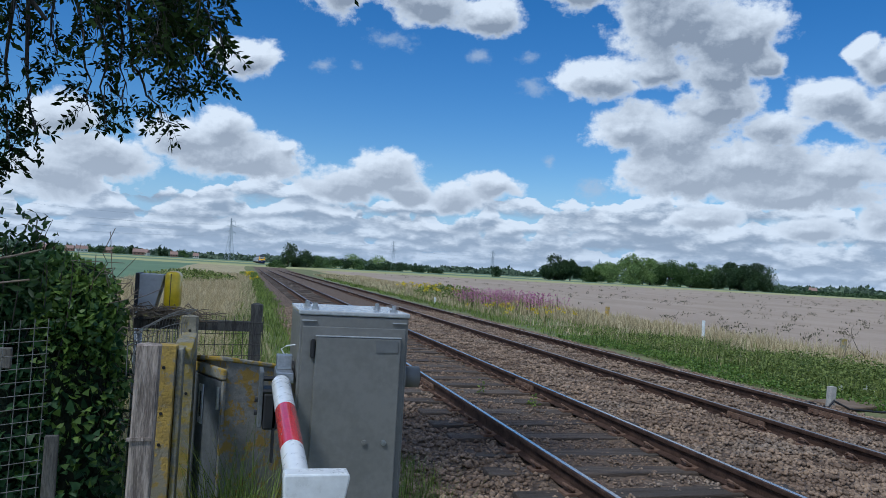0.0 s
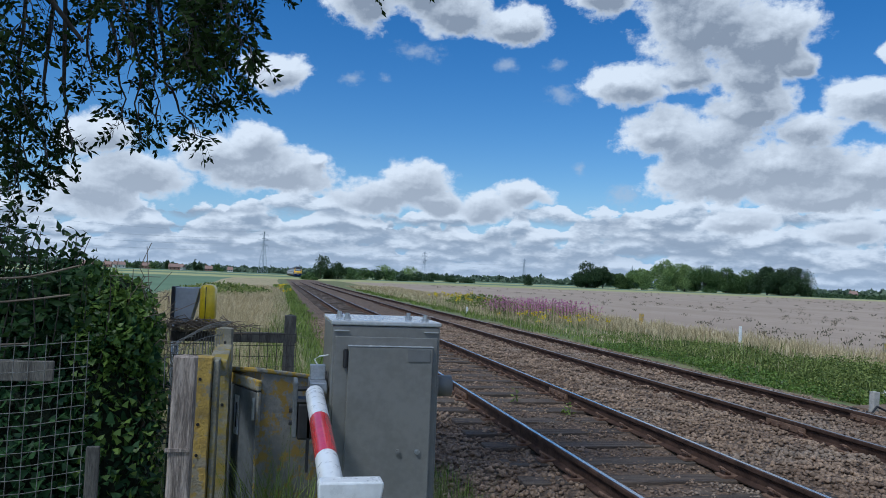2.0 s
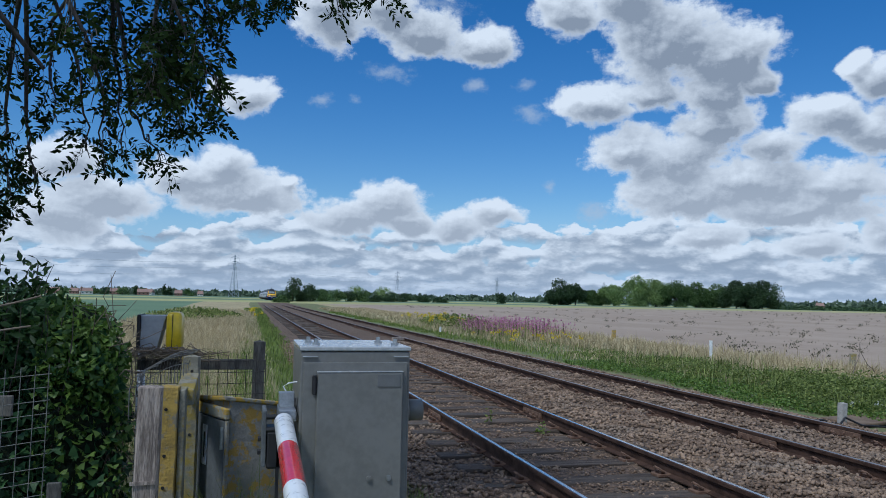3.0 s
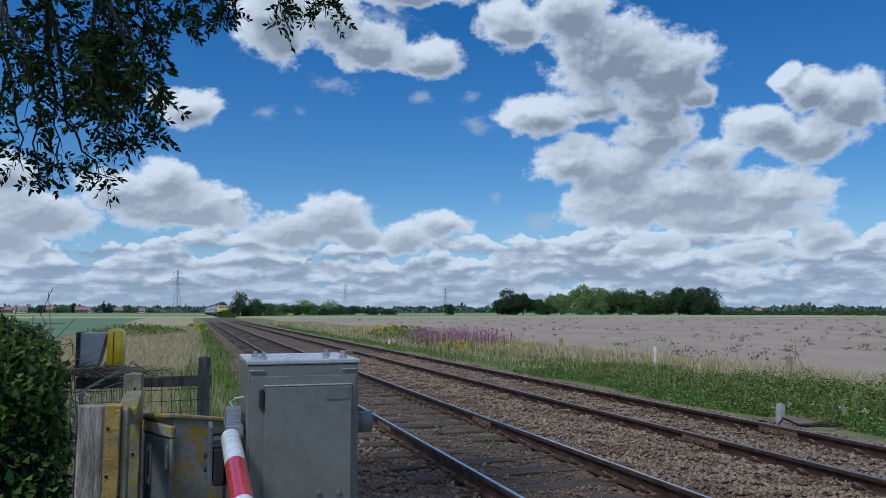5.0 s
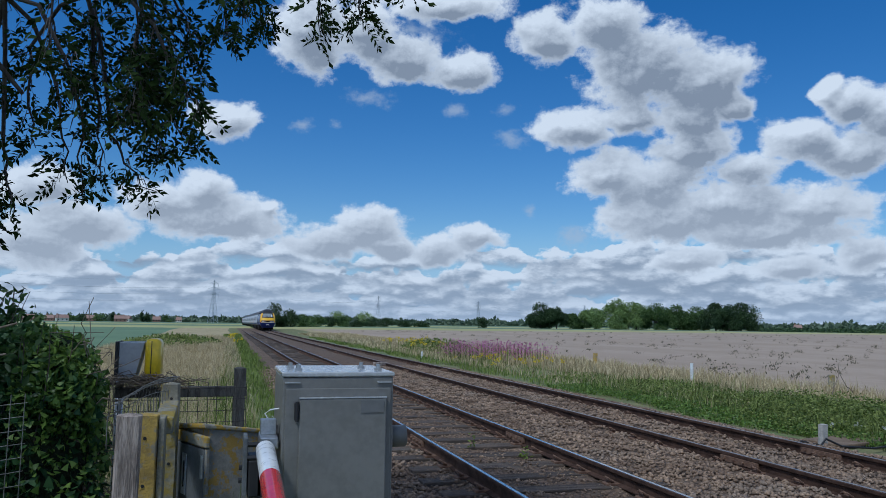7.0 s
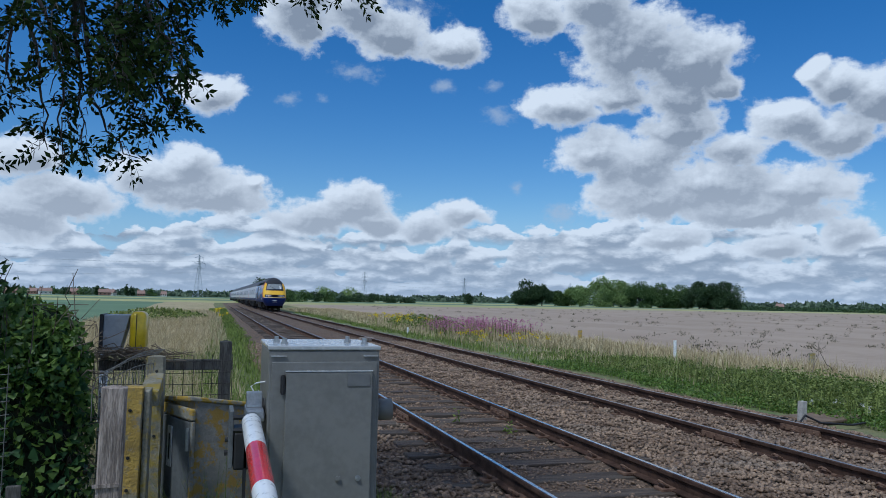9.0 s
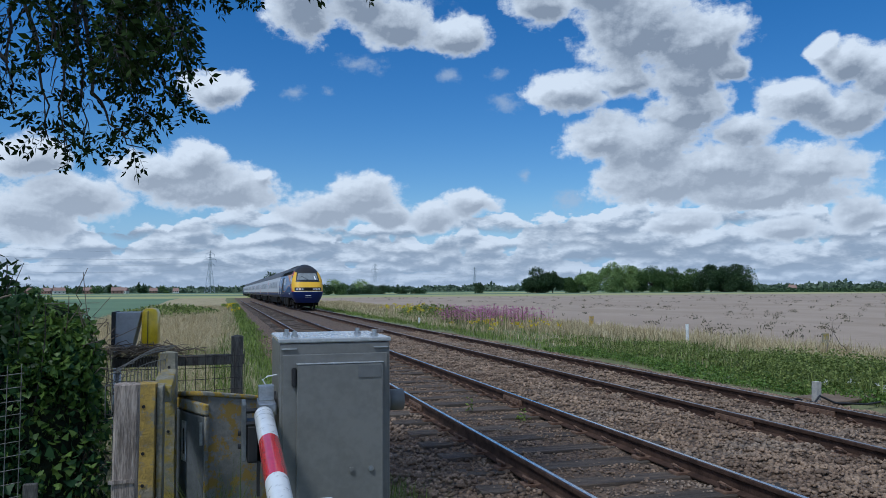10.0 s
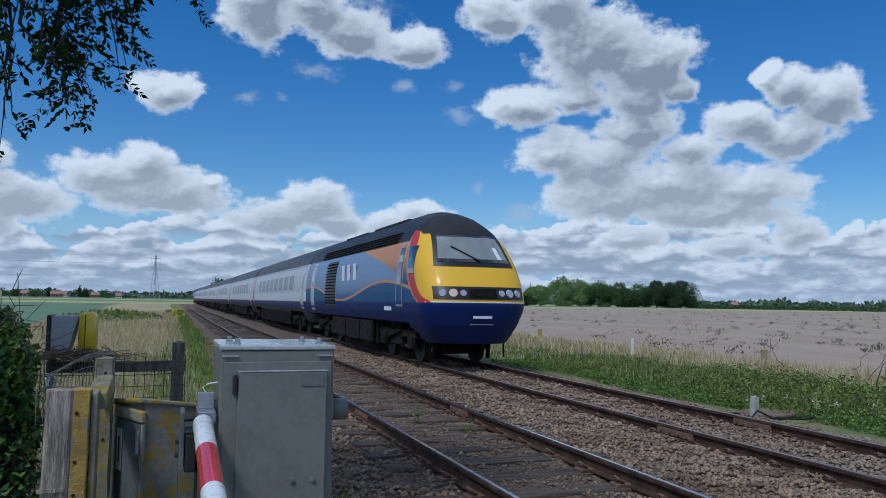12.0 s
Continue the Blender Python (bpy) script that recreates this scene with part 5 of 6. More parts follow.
    v, f_ = gather(pieces)
    tagged(cloud_mesh("dry_tangle", v, f_, M["dead"], h), "tangled dry brown stems", kind="stuff")
    # shrub sprigs over the top
    s = thing("hedge_shrub", -1.6, 4.9, -0.3, 0, "leafy hedge shrub rising over the ivy", "shrub")
    sb = np.array([-1.6, 4.9, -0.3])
    tw, cs, ds = [], [], []
    for _ in range(110):
        x = rng.uniform(-2.3, -0.98)
        y = rng.uniform(4.2, 5.0)
        top = np.interp(x, [-2.3, -1.5, -1.3, -1.1, -0.95], [1.98, 1.84, 1.68, 1.50, 1.42]) * rng.uniform(0.9, 1.02)
        a = np.array([x - 0.1 * rng.normal(), y, 0.7])
        b = np.array([x + 0.15 * rng.uniform(-0.5, 1.2), y + 0.1 * rng.normal(), top])
        pts = np.array([a + (b - a) * t + [0.05 * math.sin(3 * t + x), 0, 0] for t in np.linspace(0, 1, 6)])
        tw.append(tube_path(pts - sb, np.linspace(0.006, 0.0018, 6), 4))
        for t in np.linspace(0.45, 1.0, 16):
            p = a + (b - a) * t
            for _i in range(2):
                cs.append(p + rng.normal(size=3) * 0.035)
                ds.append(rng.normal(size=3) * [1, 0.7, 0.5] + [0, 0, 0.15])
    v, f_ = gather(tw)
    cloud_mesh("stem_work", v, f_, M["bark"], s)
    v, f_ = leaves(np.array(cs) - sb, np.array(ds), 0.062, 0.42, rng)
    cloud_mesh("leaves", v, f_, M["shrub"], s)
    pieces = []
    for z, x0, x1, dz in ((1.34, -2.1, -1.02, 0.05), (1.42, -1.8, -0.98, 0.12), (1.22, -2.0, -1.2, -0.08)):
        pts = np.array([[x0 + (x1 - x0) * t, 4.12, z + dz * t + 0.02 * math.sin(7 * t)] for t in np.linspace(0, 1, 8)]) - sb
        pieces.append(tube_path(pts, 0.0055, 5))
    v, f_ = gather(pieces)
    cloud_mesh("bare_twigs", v, f_, M["dead"], s)


build_hedge()


# ---- grass and wild plants ----
def scatter_blades(name, n, xr, yr, hr, material, label, seed, power=1.6, wide=0.003, lean=0.5, keep=None, grow=0.00038):
    rng = np.random.default_rng(seed)
    y = yr[0] + (yr[1] - yr[0]) * rng.random(n) ** power
    x = rng.uniform(xr[0], xr[1], n)
    if keep is not None:
        ok = keep(x, y, rng)
        x, y = x[ok], y[ok]
    n = len(x)
    clump = 0.6 + 0.4 * np.sin(2.3 * x + 1.1 * np.sin(1.7 * y)) * np.sin(1.9 * y + x)
    h = rng.uniform(hr[0], hr[1], n) * np.clip(clump + 0.3, 0.5, 1.2)
    z = ground_z(x, y) - 0.02
    w = wide + grow * np.maximum(y - 5, 0)
    v, f_ = blades(x, y, z, h, w * rng.uniform(0.6, 1.3, n), rng, lean)
    return tagged(cloud_mesh(name, v, f_, material), label, "grass", kind="stuff")


scatter_blades("dry_grass", 130000, (-7.5, 0.6), (7.5, 85), (0.28, 0.58), M["hay"], "tall pale dry grass on the verge", 21, 1.6, 0.0011, 0.75, grow=0.00022,
               keep=lambda x, y, r: (x > -5.0 - 0.045 * y) & ((x < -0.2) | (r.random(len(x)) < 0.35)))
scatter_blades("verge_grass", 42000, (-0.5, 2.0), (4.6, 110), (0.09, 0.27), M["grass"], "green grass beside the track", 22, 1.9, 0.0028,
               keep=lambda x, y, r: (x > -0.2 + 0.3 * np.sin(y * 0.4)) & (x < 1.62 + 0.12 * np.sin(y * 1.3)) | ((r.random(len(x)) < 0.3) & (x < 1.5)))
scatter_blades("mixed_grass", 26000, (-5, 0.6), (5.6, 24), (0.2, 0.42), M["grass"], "green grass mixed into the dry verge", 23, 1.5, 0.0025)
scatter_blades("crossing_grass", 5200, (-1.6, 0.42), (2.9, 5.3), (0.2, 0.65), M["grass"], "rank green grass round the posts", 24, 1.0, 0.0032,
               keep=lambda x, y, r: ~((x > 0.15) & (y > 3.5)) & ~((x < -0.1) & (y < 3.45) & (r.random(len(x)) < 0.75)))
scatter_blades("crossing_dry_grass", 500, (-1.6, -0.1), (2.9, 4.6), (0.25, 0.6), M["hay"], "dry grass stalks at the hedge foot", 25, 1.0, 0.0022)
scatter_blades("rank_grass", 900, (-0.14, 0.20), (3.25, 4.12), (0.45, 1.0), M["grass"], "tall rank grass under the boom", 29, 1.0, 0.0035)
scatter_blades("base_grass", 800, (0.86, 1.06), (3.7, 4.6), (0.5, 0.85), M["grass"], "grass tuft beside the barrier machine", 26, 1.0, 0.003)


scatter_blades("far_verge_grass", 46000, (9.0, 15.5), (5.5, 95), (0.08, 0.24), M["grass"], "green grass on the far verge", 27, 1.5, 0.003,
               keep=lambda x, y, r: (x > 9.75 + 0.25 * np.sin(y * 0.8)) & ((y < 26) | (x < 11.5) | (r.random(len(x)) < 0.35)))
scatter_blades("far_verge_hay", 46000, (9.6, 18.2), (7, 120), (0.16, 0.46), M["hay"], "dry grass along the field edge", 28, 1.3, 0.0015, 0.9,
               keep=lambda x, y, r: (x > 13.2 + 0.5 * np.sin(y * 0.5)) | ((y > 15) & (x > 10.6) & (r.random(len(x)) < 0.55)))


def build_brambles():
    rng = np.random.default_rng(31)
    n = 90000
    y = 5.0 + 27 * rng.random(n) ** 1.15
    x = rng.uniform(9.9, 14.9, n)
    bump = 0.5 + 0.5 * np.sin(1.3 * x + 0.9 * np.sin(0.9 * y)) * np.sin(1.05 * y + 0.6 * x)
    across = np.clip((x - 9.9 - 0.35 * np.sin(0.9 * y) - np.clip((y - 10) * 0.03, 0, 1)) / 1.7, 0, 1) * np.clip((14.9 - x) / 1.2, 0, 1)
    top = across * (0.24 + 0.5 * bump) * np.interp(y, [5, 10, 14, 20, 26, 32], [1.5, 1.1, 0.62, 0.38, 0.16, 0.05])
    ok = top > 0.08
    x, y, top = x[ok], y[ok], top[ok]
    z = ground_z(x, y) + top * (1 - rng.random(len(x)) ** 1.5 * 0.85) * (0.75 + 0.5 * np.abs(np.sin(4.1 * x + 1.7 * np.sin(3.3 * y)) * np.sin(3.7 * y + x)))
    d = rng.normal(size=(len(x), 3)) * [1, 1, 0.5] + [-0.2, -0.3, 0.1]
    v, f_ = leaves(np.stack([x, y, z], 1), d, 0.06, 0.6, rng)
    tagged(cloud_mesh("bramble_bank", v, f_, M["bramble"]), "low bank of green brambles and nettles", "brambles", kind="stuff")
    pieces = []
    for _ in range(9):
        p = np.array([rng.uniform(12.5, 15), rng.uniform(8, 14), 0.1])
        d = rng.normal(size=3) * [0.5, 0.5, 0.1] + [0, 0, 0.7]
        pieces.append(tube_path([p + d * t + rng.normal(size=3) * 0.04 for t in np.linspace(0, 1, 5)], np.linspace(0.012, 0.004, 5), 4))
    v, f_ = gather(pieces)
    tagged(cloud_mesh("dead_canes", v, f_, M["dead"]), "bare dead bramble canes", "canes", kind="stuff")


def flowers(name, n, xr, yr, h, head, size, label, seed, spike=0.3):
    rng = np.random.default_rng(seed)
    x, y = rng.uniform(*xr, n), rng.uniform(*yr, n)
    hh = rng.uniform(*h, n)
    z = ground_z(x, y)
    v1, f1 = blades(x, y, z, hh, 0.008 + 0.0002 * y, rng, 0.15)
    ob = tagged(cloud_mesh(name, v1, f1, M["bramble"]), label, "wildflowers", kind="stuff")
    k = 16
    c = np.repeat(np.stack([x, y, z + hh], 1), k, 0)
    c += rng.normal(size=c.shape) * [size, size, 0.02] + np.stack([np.zeros(n * k), np.zeros(n * k), -spike * rng.random(n * k)], 1)
    v, f_ = leaves(c, rng.normal(size=c.shape), size * 1.3, 0.8, rng)
    cloud_mesh("blossom", v, f_, M[head], ob)
    return ob


build_brambles()
scatter_blades("nettles", 3000, (10.4, 14.6), (5, 22), (0.2, 0.6), M["bramble"], "tall nettles and weeds among the brambles", 30, 1.2, 0.006, 0.9)


def build_clover():
    rng = np.random.default_rng(32)
    n = 15000
    y = 6 + 16 * rng.random(n) ** 1.2
    x = 9.8 + 0.25 * np.sin(0.8 * y) + 1.5 * rng.random(n) ** 1.3
    z = ground_z(x, y) + 0.16 * rng.random(n) * (0.5 + 0.5 * np.sin(3.1 * x) * np.sin(2.3 * y) ** 2) + 0.03
    v, f_ = leaves(np.stack([x, y, z], 1), rng.normal(size=(n, 3)) * [1, 1, 0.4] + [0, -0.2, 0.2], 0.055, 0.7, rng)
    tagged(cloud_mesh("low_weeds", v, f_, M["vine"]), "low bright green weeds beside the ballast", "weeds", kind="stuff")


build_clover()
scatter_blades("field_edge_grass", 30000, (13.6, 17.6), (8, 70), (0.2, 0.62), M["hay"], "short dry grass at the field edge", 33, 1.3, 0.002, 0.9)
flowers("willowherb", 260, (11.3, 15.6), (34, 42), (0.7, 1.15), "pink", 0.05, "pink rosebay willowherb spikes in the verge", 41, 0.55)
flowers("ragwort", 34, (10.9, 14.2), (46, 60), (0.6, 1.0), "gold", 0.07, "yellow ragwort in flower on the verge", 42, 0.08)
flowers("ragwort_patch", 26, (10.4, 13.5), (28, 37), (0.35, 0.6), "gold", 0.05, "yellow ragwort among the grass", 43, 0.06)
flowers("trackside_ragwort", 8, (0.2, 1.0), (50, 75), (0.6, 0.9), "gold", 0.09, "yellow ragwort beside the track", 44, 0.08)
flowers("daisies", 9, (9.9, 11.6), (7.5, 12), (0.15, 0.3), "petal", 0.022, "small white flowers at the bramble foot", 45, 0.02)
flowers("verge_daisies", 50, (-0.6, 1.2), (6.0, 12), (0.25, 0.5), "petal", 0.012, "small white flowers in the verge", 46, 0.02)


def dark_patch(name, n, cx, cy, rx, ry, h, mat_, size, label, seed, kind="stuff", cat="plants"):
    rng = np.random.default_rng(seed)
    a, r = rng.uniform(0, 6.283, n), np.sqrt(rng.random(n))
    x, y = cx + rx * r * np.cos(a), cy + ry * r * np.sin(a)
    z = ground_z(x, y) + h * (1 - r ** 2 * 0.6) * rng.random(n) ** 0.6
    v, f_ = leaves(np.stack([x, y, z], 1), rng.normal(size=(n, 3)) * [1, 1, 0.7] + [0, 0, 0.3], size, 0.5, rng)
    return tagged(cloud_mesh(name, v, f_, M[mat_]), label, cat, kind=kind)


dark_patch("verge_scrub", 2600, -4.0, 62, 3.6, 9, 0.9, "bramble", 0.22, "dark green scrub in the dry verge", 51)
dark_patch("verge_scrub", 1900, 14.3, 52, 2.2, 6, 0.95, "bramble", 0.17, "dark green scrub by the field edge", 52)
dark_patch("track_weed", 46, 3.41, 10.4, 0.06, 0.06, 0.40, "grass", 0.06, "green weed growing between the rails", 53, "stuff", "weed")
dark_patch("track_weed", 60, 3.85, 9.5, 0.10, 0.09, 0.32, "grass", 0.06, "green weed growing beside the rail", 54, "stuff", "weed")
dark_patch("track_weed", 50, 3.2, 15.5, 0.10, 0.12, 0.33, "grass", 0.07, "green weed growing between the rails", 55, "stuff", "weed")


def build_field_weeds():
    rng = np.random.default_rng(61)
    cs, ds = [], []
    for _ in range(560):
        y = 24 + 230 * rng.random() ** 1.5
        x = 19 + rng.random() * (14 + y * 0.95)
        if y > far_edge(x) - 12:
            continue
        k = rng.integers(10, 34)
        r = rng.uniform(0.08, 0.3) * (2.2 if rng.random() < 0.12 else 1)
        h = rng.uniform(0.08, 0.32)
        p = np.stack([x + r * rng.normal(size=k), y + 0.5 * r * rng.normal(size=k), float(ground_z(x, y)) + h * rng.random(k)], 1)
        cs.append(p)
        ds.append(rng.normal(size=(k, 3)) * [0.8, 0.8, 0.5] + [0, 0, 0.9])
    v, f_ = leaves(np.concatenate(cs), np.concatenate(ds), 0.13, 0.35, rng)
    tagged(cloud_mesh("field_weeds", v, f_, leafy("dull_weed", (0.09, 0.085, 0.05), (0.18, 0.155, 0.10), 0.1, 0.8)), "scattered dull weeds in the bare field", "weeds", kind="stuff")


build_field_weeds()


# ---- small posts by the far track ----
def small_post(name, x, y, z0, z1, w, material, label, cap=None, round_=False):
    p = thing(name, x, y, z0, 0, label, "post")
    if round_:
        bm = bmesh.new()
        rod(bm, (0, 0, 0), (0, 0, z1 - z0), w / 2, n=12)
        part("shaft", bm, material, p)
    else:
        part("shaft", post_mesh(w, w, 0, z1 - z0, 0.12, (w * 0.2, 0), 0.006, x), material, p)
    if cap:
        part("cap", boxed(-w * 0.62, w * 0.62, -w * 0.62, w * 0.62, z1 - z0 - 0.02, z1 - z0 + 0.09, 0.01), cap, p)
    return p


small_post("white_marker_post", 14.56, 21.54, -0.33, 0.43, 0.10, M["white"], "thin white marker post in the brambles", round_=True)
small_post("wooden_post", 16.47, 32.01, -0.33, 0.34, 0.17, M["lichen"], "leaning yellow-stained wooden post at the field edge")
small_post("wooden_post", 17.71, 19.03, -0.33, 0.20, 0.15, M["concrete"], "short stout wooden post at the field edge")
small_post("white_marker_post", 10.6, 41.5, -0.33, 0.05, 0.12, M["white"], "short white marker post beside the track", round_=True)
small_post("concrete_stub_post", 9.03, 9.92, -0.36, 0.09, 0.11, surf("pale_concrete", [(0.34, 0.33, 0.30), (0.46, 0.44, 0.40)], scale=9, fine=60, rough=0.9, bump=0.4), "short pale concrete stub post with a black cable")
_c = thing("ground_slab", 10.3, 10.55, -0.30, 14, "flat rusty brown slab lying beside the track", "slab")
part("slab", boxed(-0.95, 0.95, -0.38, 0.38, 0, 0.05, 0.015), surf("rusty_slab", [(0.14, 0.095, 0.06), (0.21, 0.15, 0.10)], scale=3, fine=40, rough=0.9, bump=0.3), _c)
_v, _f = tube_path([(8.2, 9.6, -0.12), (8.5, 9.75, -0.13), (8.8, 9.7, -0.2), (9.02, 9.83, -0.12), (9.2, 9.7, -0.22), (9.7, 9.6, -0.25), (10.2, 9.75, -0.25)], 0.018, 6)
tagged(cloud_mesh("cable", _v, _f, M["black"]), "black cable lying on the ballast", "cable")
_c = thing("timber_block", 6.0, 30.2, -0.05, 20, "pale timber block lying between the tracks", "timber")
part("block", boxed(-0.3, 0.3, -0.1, 0.1, -0.05, 0.08, 0.01), M["wood"], _c)
_c = thing("drain_board", 0.55, 12.0, -0.30, -24, "old grey board lying in the grass", "board")
part("board", boxed(-0.07, 0.07, -1.2, 1.2, 0.16, 0.2, 0.004), M["wood"], _c)


# ---- trees ----
def tree(name, x, y, h, w, mat_, label, seed, leaf=0.55, n=1500, stem=0.22, group="", z=None, shape=1.0):
    rng = np.random.default_rng(seed)
    z0 = 0.3 if z is None else z
    t = thing(name, x, y, z0, 0, label, "tree", group)
    pieces = [tube_path([(0, 0, -0.3), (0.02 * h, 0, 0.25 * h), (-0.02 * h, 0.02 * h, 0.6 * h)], [0.03 * h, 0.022 * h, 0.012 * h], 8)]
    cs, ds = [], []
    k = 11
    for i in range(k):
        a = i * 2.4 + rng.uniform(-0.4, 0.4)
        r = w * 0.5 * rng.uniform(0.35, 0.78) if i else 0
        hz = h * (stem + (0.80 - stem) * rng.uniform(0.12, 1.0) * (1 - 0.4 * (r / (w * 0.5)) ** 2 * shape)) if i else h * 0.78
        c = np.array([r * math.cos(a), r * math.sin(a), hz])
        s = np.array([w * 0.23, w * 0.23, h * 0.20]) * rng.uniform(0.75, 1.2)
        pieces.append(tube_path([(0, 0, 0.3 * h), c * [0.5, 0.5, 0.75], c], [0.012 * h, 0.008 * h, 0.003 * h], 5))
        q = unit(rng.normal(size=(n // k, 3)))
        p = c + q * s * rng.uniform(0.45, 1.12, (len(q), 1))
        cs.append(p)
        ds.append(q + rng.normal(size=q.shape) * 0.8)
    v, f_ = gather(pieces)
    cloud_mesh("trunk", v, f_, M["bark"], t)
    v, f_ = leaves(np.concatenate(cs), np.concatenate(ds), leaf, 0.7, rng)
    cloud_mesh("crown", v, f_, M[mat_], t)
    return t


_line = lambda az, d: (d * math.sin(radians(az)), d * math.cos(radians(az)))
for _i, (az, d, h, w, m_) in enumerate([(23.2, 322, 10.0, 11, "tree3"), (24.4, 325, 8.5, 8, "tree3"), (25.6, 335, 6.5, 9, "tree1"), (27.2, 332, 8.5, 10, "tree2"), (28.9, 330, 12.0, 11, "tree2"),
                                       (30.2, 333, 11.0, 11, "tree2"), (31.6, 330, 10.0, 10, "tree1"), (33.0, 331, 9.8, 10, "tree1"), (34.4, 335, 9.0, 11, "tree1"), (35.7, 330, 11.0, 12, "tree3"),
                                       (37.4, 326, 11.0, 14, "tree3"), (36.6, 322, 10.0, 11, "tree3")]):
    _x, _y = _line(az, d)
    tree("field_tree", _x, _y, h * 1.12, w * 1.15, m_, {"tree1": "mid-green broadleaf tree at the field edge", "tree2": "light green broadleaf tree at the field edge", "tree3": "dark green broadleaf tree at the field edge"}[m_],
         70 + _i, 0.56, 9000, 0.0, "trees at the field edge", 0.1)
# bushes along the hedge that runs off from the track
for _i, (az, d, h, w, m_) in enumerate([(3.15, 205, 5.6, 4.6, "tree3"), (4.45, 212, 4.3, 4.6, "tree3"), (3.9, 208, 2.6, 4.5, "tree3"), (5.3, 222, 3.3, 5.2, "tree1"), (6.4, 236, 3.4, 6.0, "tree1"), (7.3, 250, 3.2, 5.0, "tree3"),
                                       (8.4, 250, 3.5, 4.5, "tree1"), (9.4, 262, 2.2, 5.0, "tree3"), (10.5, 300, 3.4, 7.0, "tree3"), (11.6, 305, 3.2, 7.0, "tree3"), (12.9, 310, 2.6, 7.0, "tree3"), (14.2, 315, 2.2, 6.0, "tree3"),
                                       (2.35, 190, 1.5, 3.5, "tree1"), (18.9, 312, 4.2, 4.0, "tree3"), (7.9, 330, 6.0, 7.0, "tree2"), (9.9, 345, 6.0, 8.0, "tree2")]):
    _x, _y = _line(az, d)
    tree("hedge_bush", _x, _y, h * 1.22, w * 1.1, m_, "bush of the hedge beyond the track" if h < 5 else "tall bush of the hedge beside the track", 100 + _i, 0.40, 2000, 0.0, "bushes of the hedge", 0.0, 0.4)
# cypresses and trees among the far houses
for _i, (az, d, h, w, m_) in enumerate([(-5.85, 900, 13, 4.0, "tree3"), (-7.75, 900, 11, 3.5, "tree3"), (-5.5, 905, 8, 5, "tree3"), (-4.2, 880, 8, 10, "tree1"), (-8.6, 900, 9, 14, "tree1"), (-10.4, 910, 9, 12, "tree1"), (-9.7, 890, 7, 9, "tree3"), (-12.3, 900, 8, 14, "tree1"), (-13.6, 880, 9, 13, "tree1")]):
    _x, _y = _line(az, d)
    tree("village_tree", _x, _y, h, w, m_, "slim dark tree among the distant houses" if w < 6 else "tree among the distant houses", 130 + _i, 1.5, 420, 0.03, "trees of the distant village", 0.4)


def far_woods():
    rng = np.random.default_rng(77)
    n = 17000
    az = np.radians(rng.uniform(-24, 58, n))
    d = rng.uniform(1050, 1250, n)
    x, y = d * np.sin(az), d * np.cos(az)
    t = np.degrees(az)
    top = 3.5 + 3.5 * np.abs(np.sin(t * 0.9) * np.sin(t * 0.37 + 1)) + 3 * np.abs(np.sin(t * 3.1)) * np.abs(np.sin(t * 1.7 + 2))
    z = 0.4 + top * rng.random(n) ** 0.8
    v, f_ = leaves(np.stack([x, y, z], 1), rng.normal(size=(n, 3)), 5.5, 0.7, rng)
    tagged(cloud_mesh("far_woods", v, f_, M["far"]), "distant hedges and woods along the horizon", "woods", kind="stuff")
    n = 7000
    az = np.radians(rng.uniform(38.6, 58, n))
    d = 300 + 40 * rng.random(n)
    z = 0.1 + 1.5 * rng.random(n)
    v, f_ = leaves(np.stack([d * np.sin(az), d * np.cos(az), z], 1), rng.normal(size=(n, 3)), 0.8, 0.7, rng)
    tagged(cloud_mesh("far_hedge", v, f_, M["tree3"]), "dark clipped hedge at the end of the field", "hedge", kind="stuff")


far_woods()


def house(az, d, w, h, wall, roof, turn, label):
    x, y = _line(az, d)
    o = thing("farmhouse", x, y, 0.4, turn, label, "house", "distant houses")
    part("wall", boxed(-w / 2, w / 2, -4, 4, 0, h), M[wall], o)
    bm = bmesh.new()
    vs = [bm.verts.new(p) for p in ((-w / 2 - 0.4, -4.4, h), (w / 2 + 0.4, -4.4, h), (w / 2 + 0.4, 4.4, h), (-w / 2 - 0.4, 4.4, h), (-w / 2, 0, h + 3.6), (w / 2, 0, h + 3.6))]
    for q in ((0, 1, 5, 4), (2, 3, 4, 5), (0, 4, 3), (1, 2, 5), (3, 2, 1, 0)):
        bm.faces.new([vs[i] for i in q])
    part("roof", bm, M[roof], o)
    part("chimney", boxed(-w / 2 + 0.6, -w / 2 + 1.5, -0.5, 0.5, h + 2, h + 4.8), M["brick"], o)
    for k in range(3):
        for z in (1.0, 3.4):
            if z + 1 < h:
                part("window", boxed(-w / 3 + k * w / 3 - 0.6, -w / 3 + k * w / 3 + 0.6, -4.04, -3.98, z, z + 1.2), M["black"], o)


for row in ((-7.25, 880, 12, 3.2, "brick", "rooftile", 10), (-6.85, 900, 9, 3, "render", "rooftile", -20), (-4.9, 890, 8, 2.6, "brick", "rooftile", 5), (-9.1, 930, 10, 3.4, "brick", "rooftile", 0),
            (-10.9, 900, 12, 3.2, "render", "rooftile", 20), (-11.6, 930, 9, 3, "brick", "rooftile", -8), (-12.9, 900, 12, 3, "brick", "rooftile", 0), (41.0, 980, 8, 2.6, "brick", "rooftile", -30), (-3.4, 900, 6, 2.2, "render", "rooftile", 0)):
    house(*row, "distant house with a red tiled roof" if row[5] == "rooftile" else "distant pale low farm house")


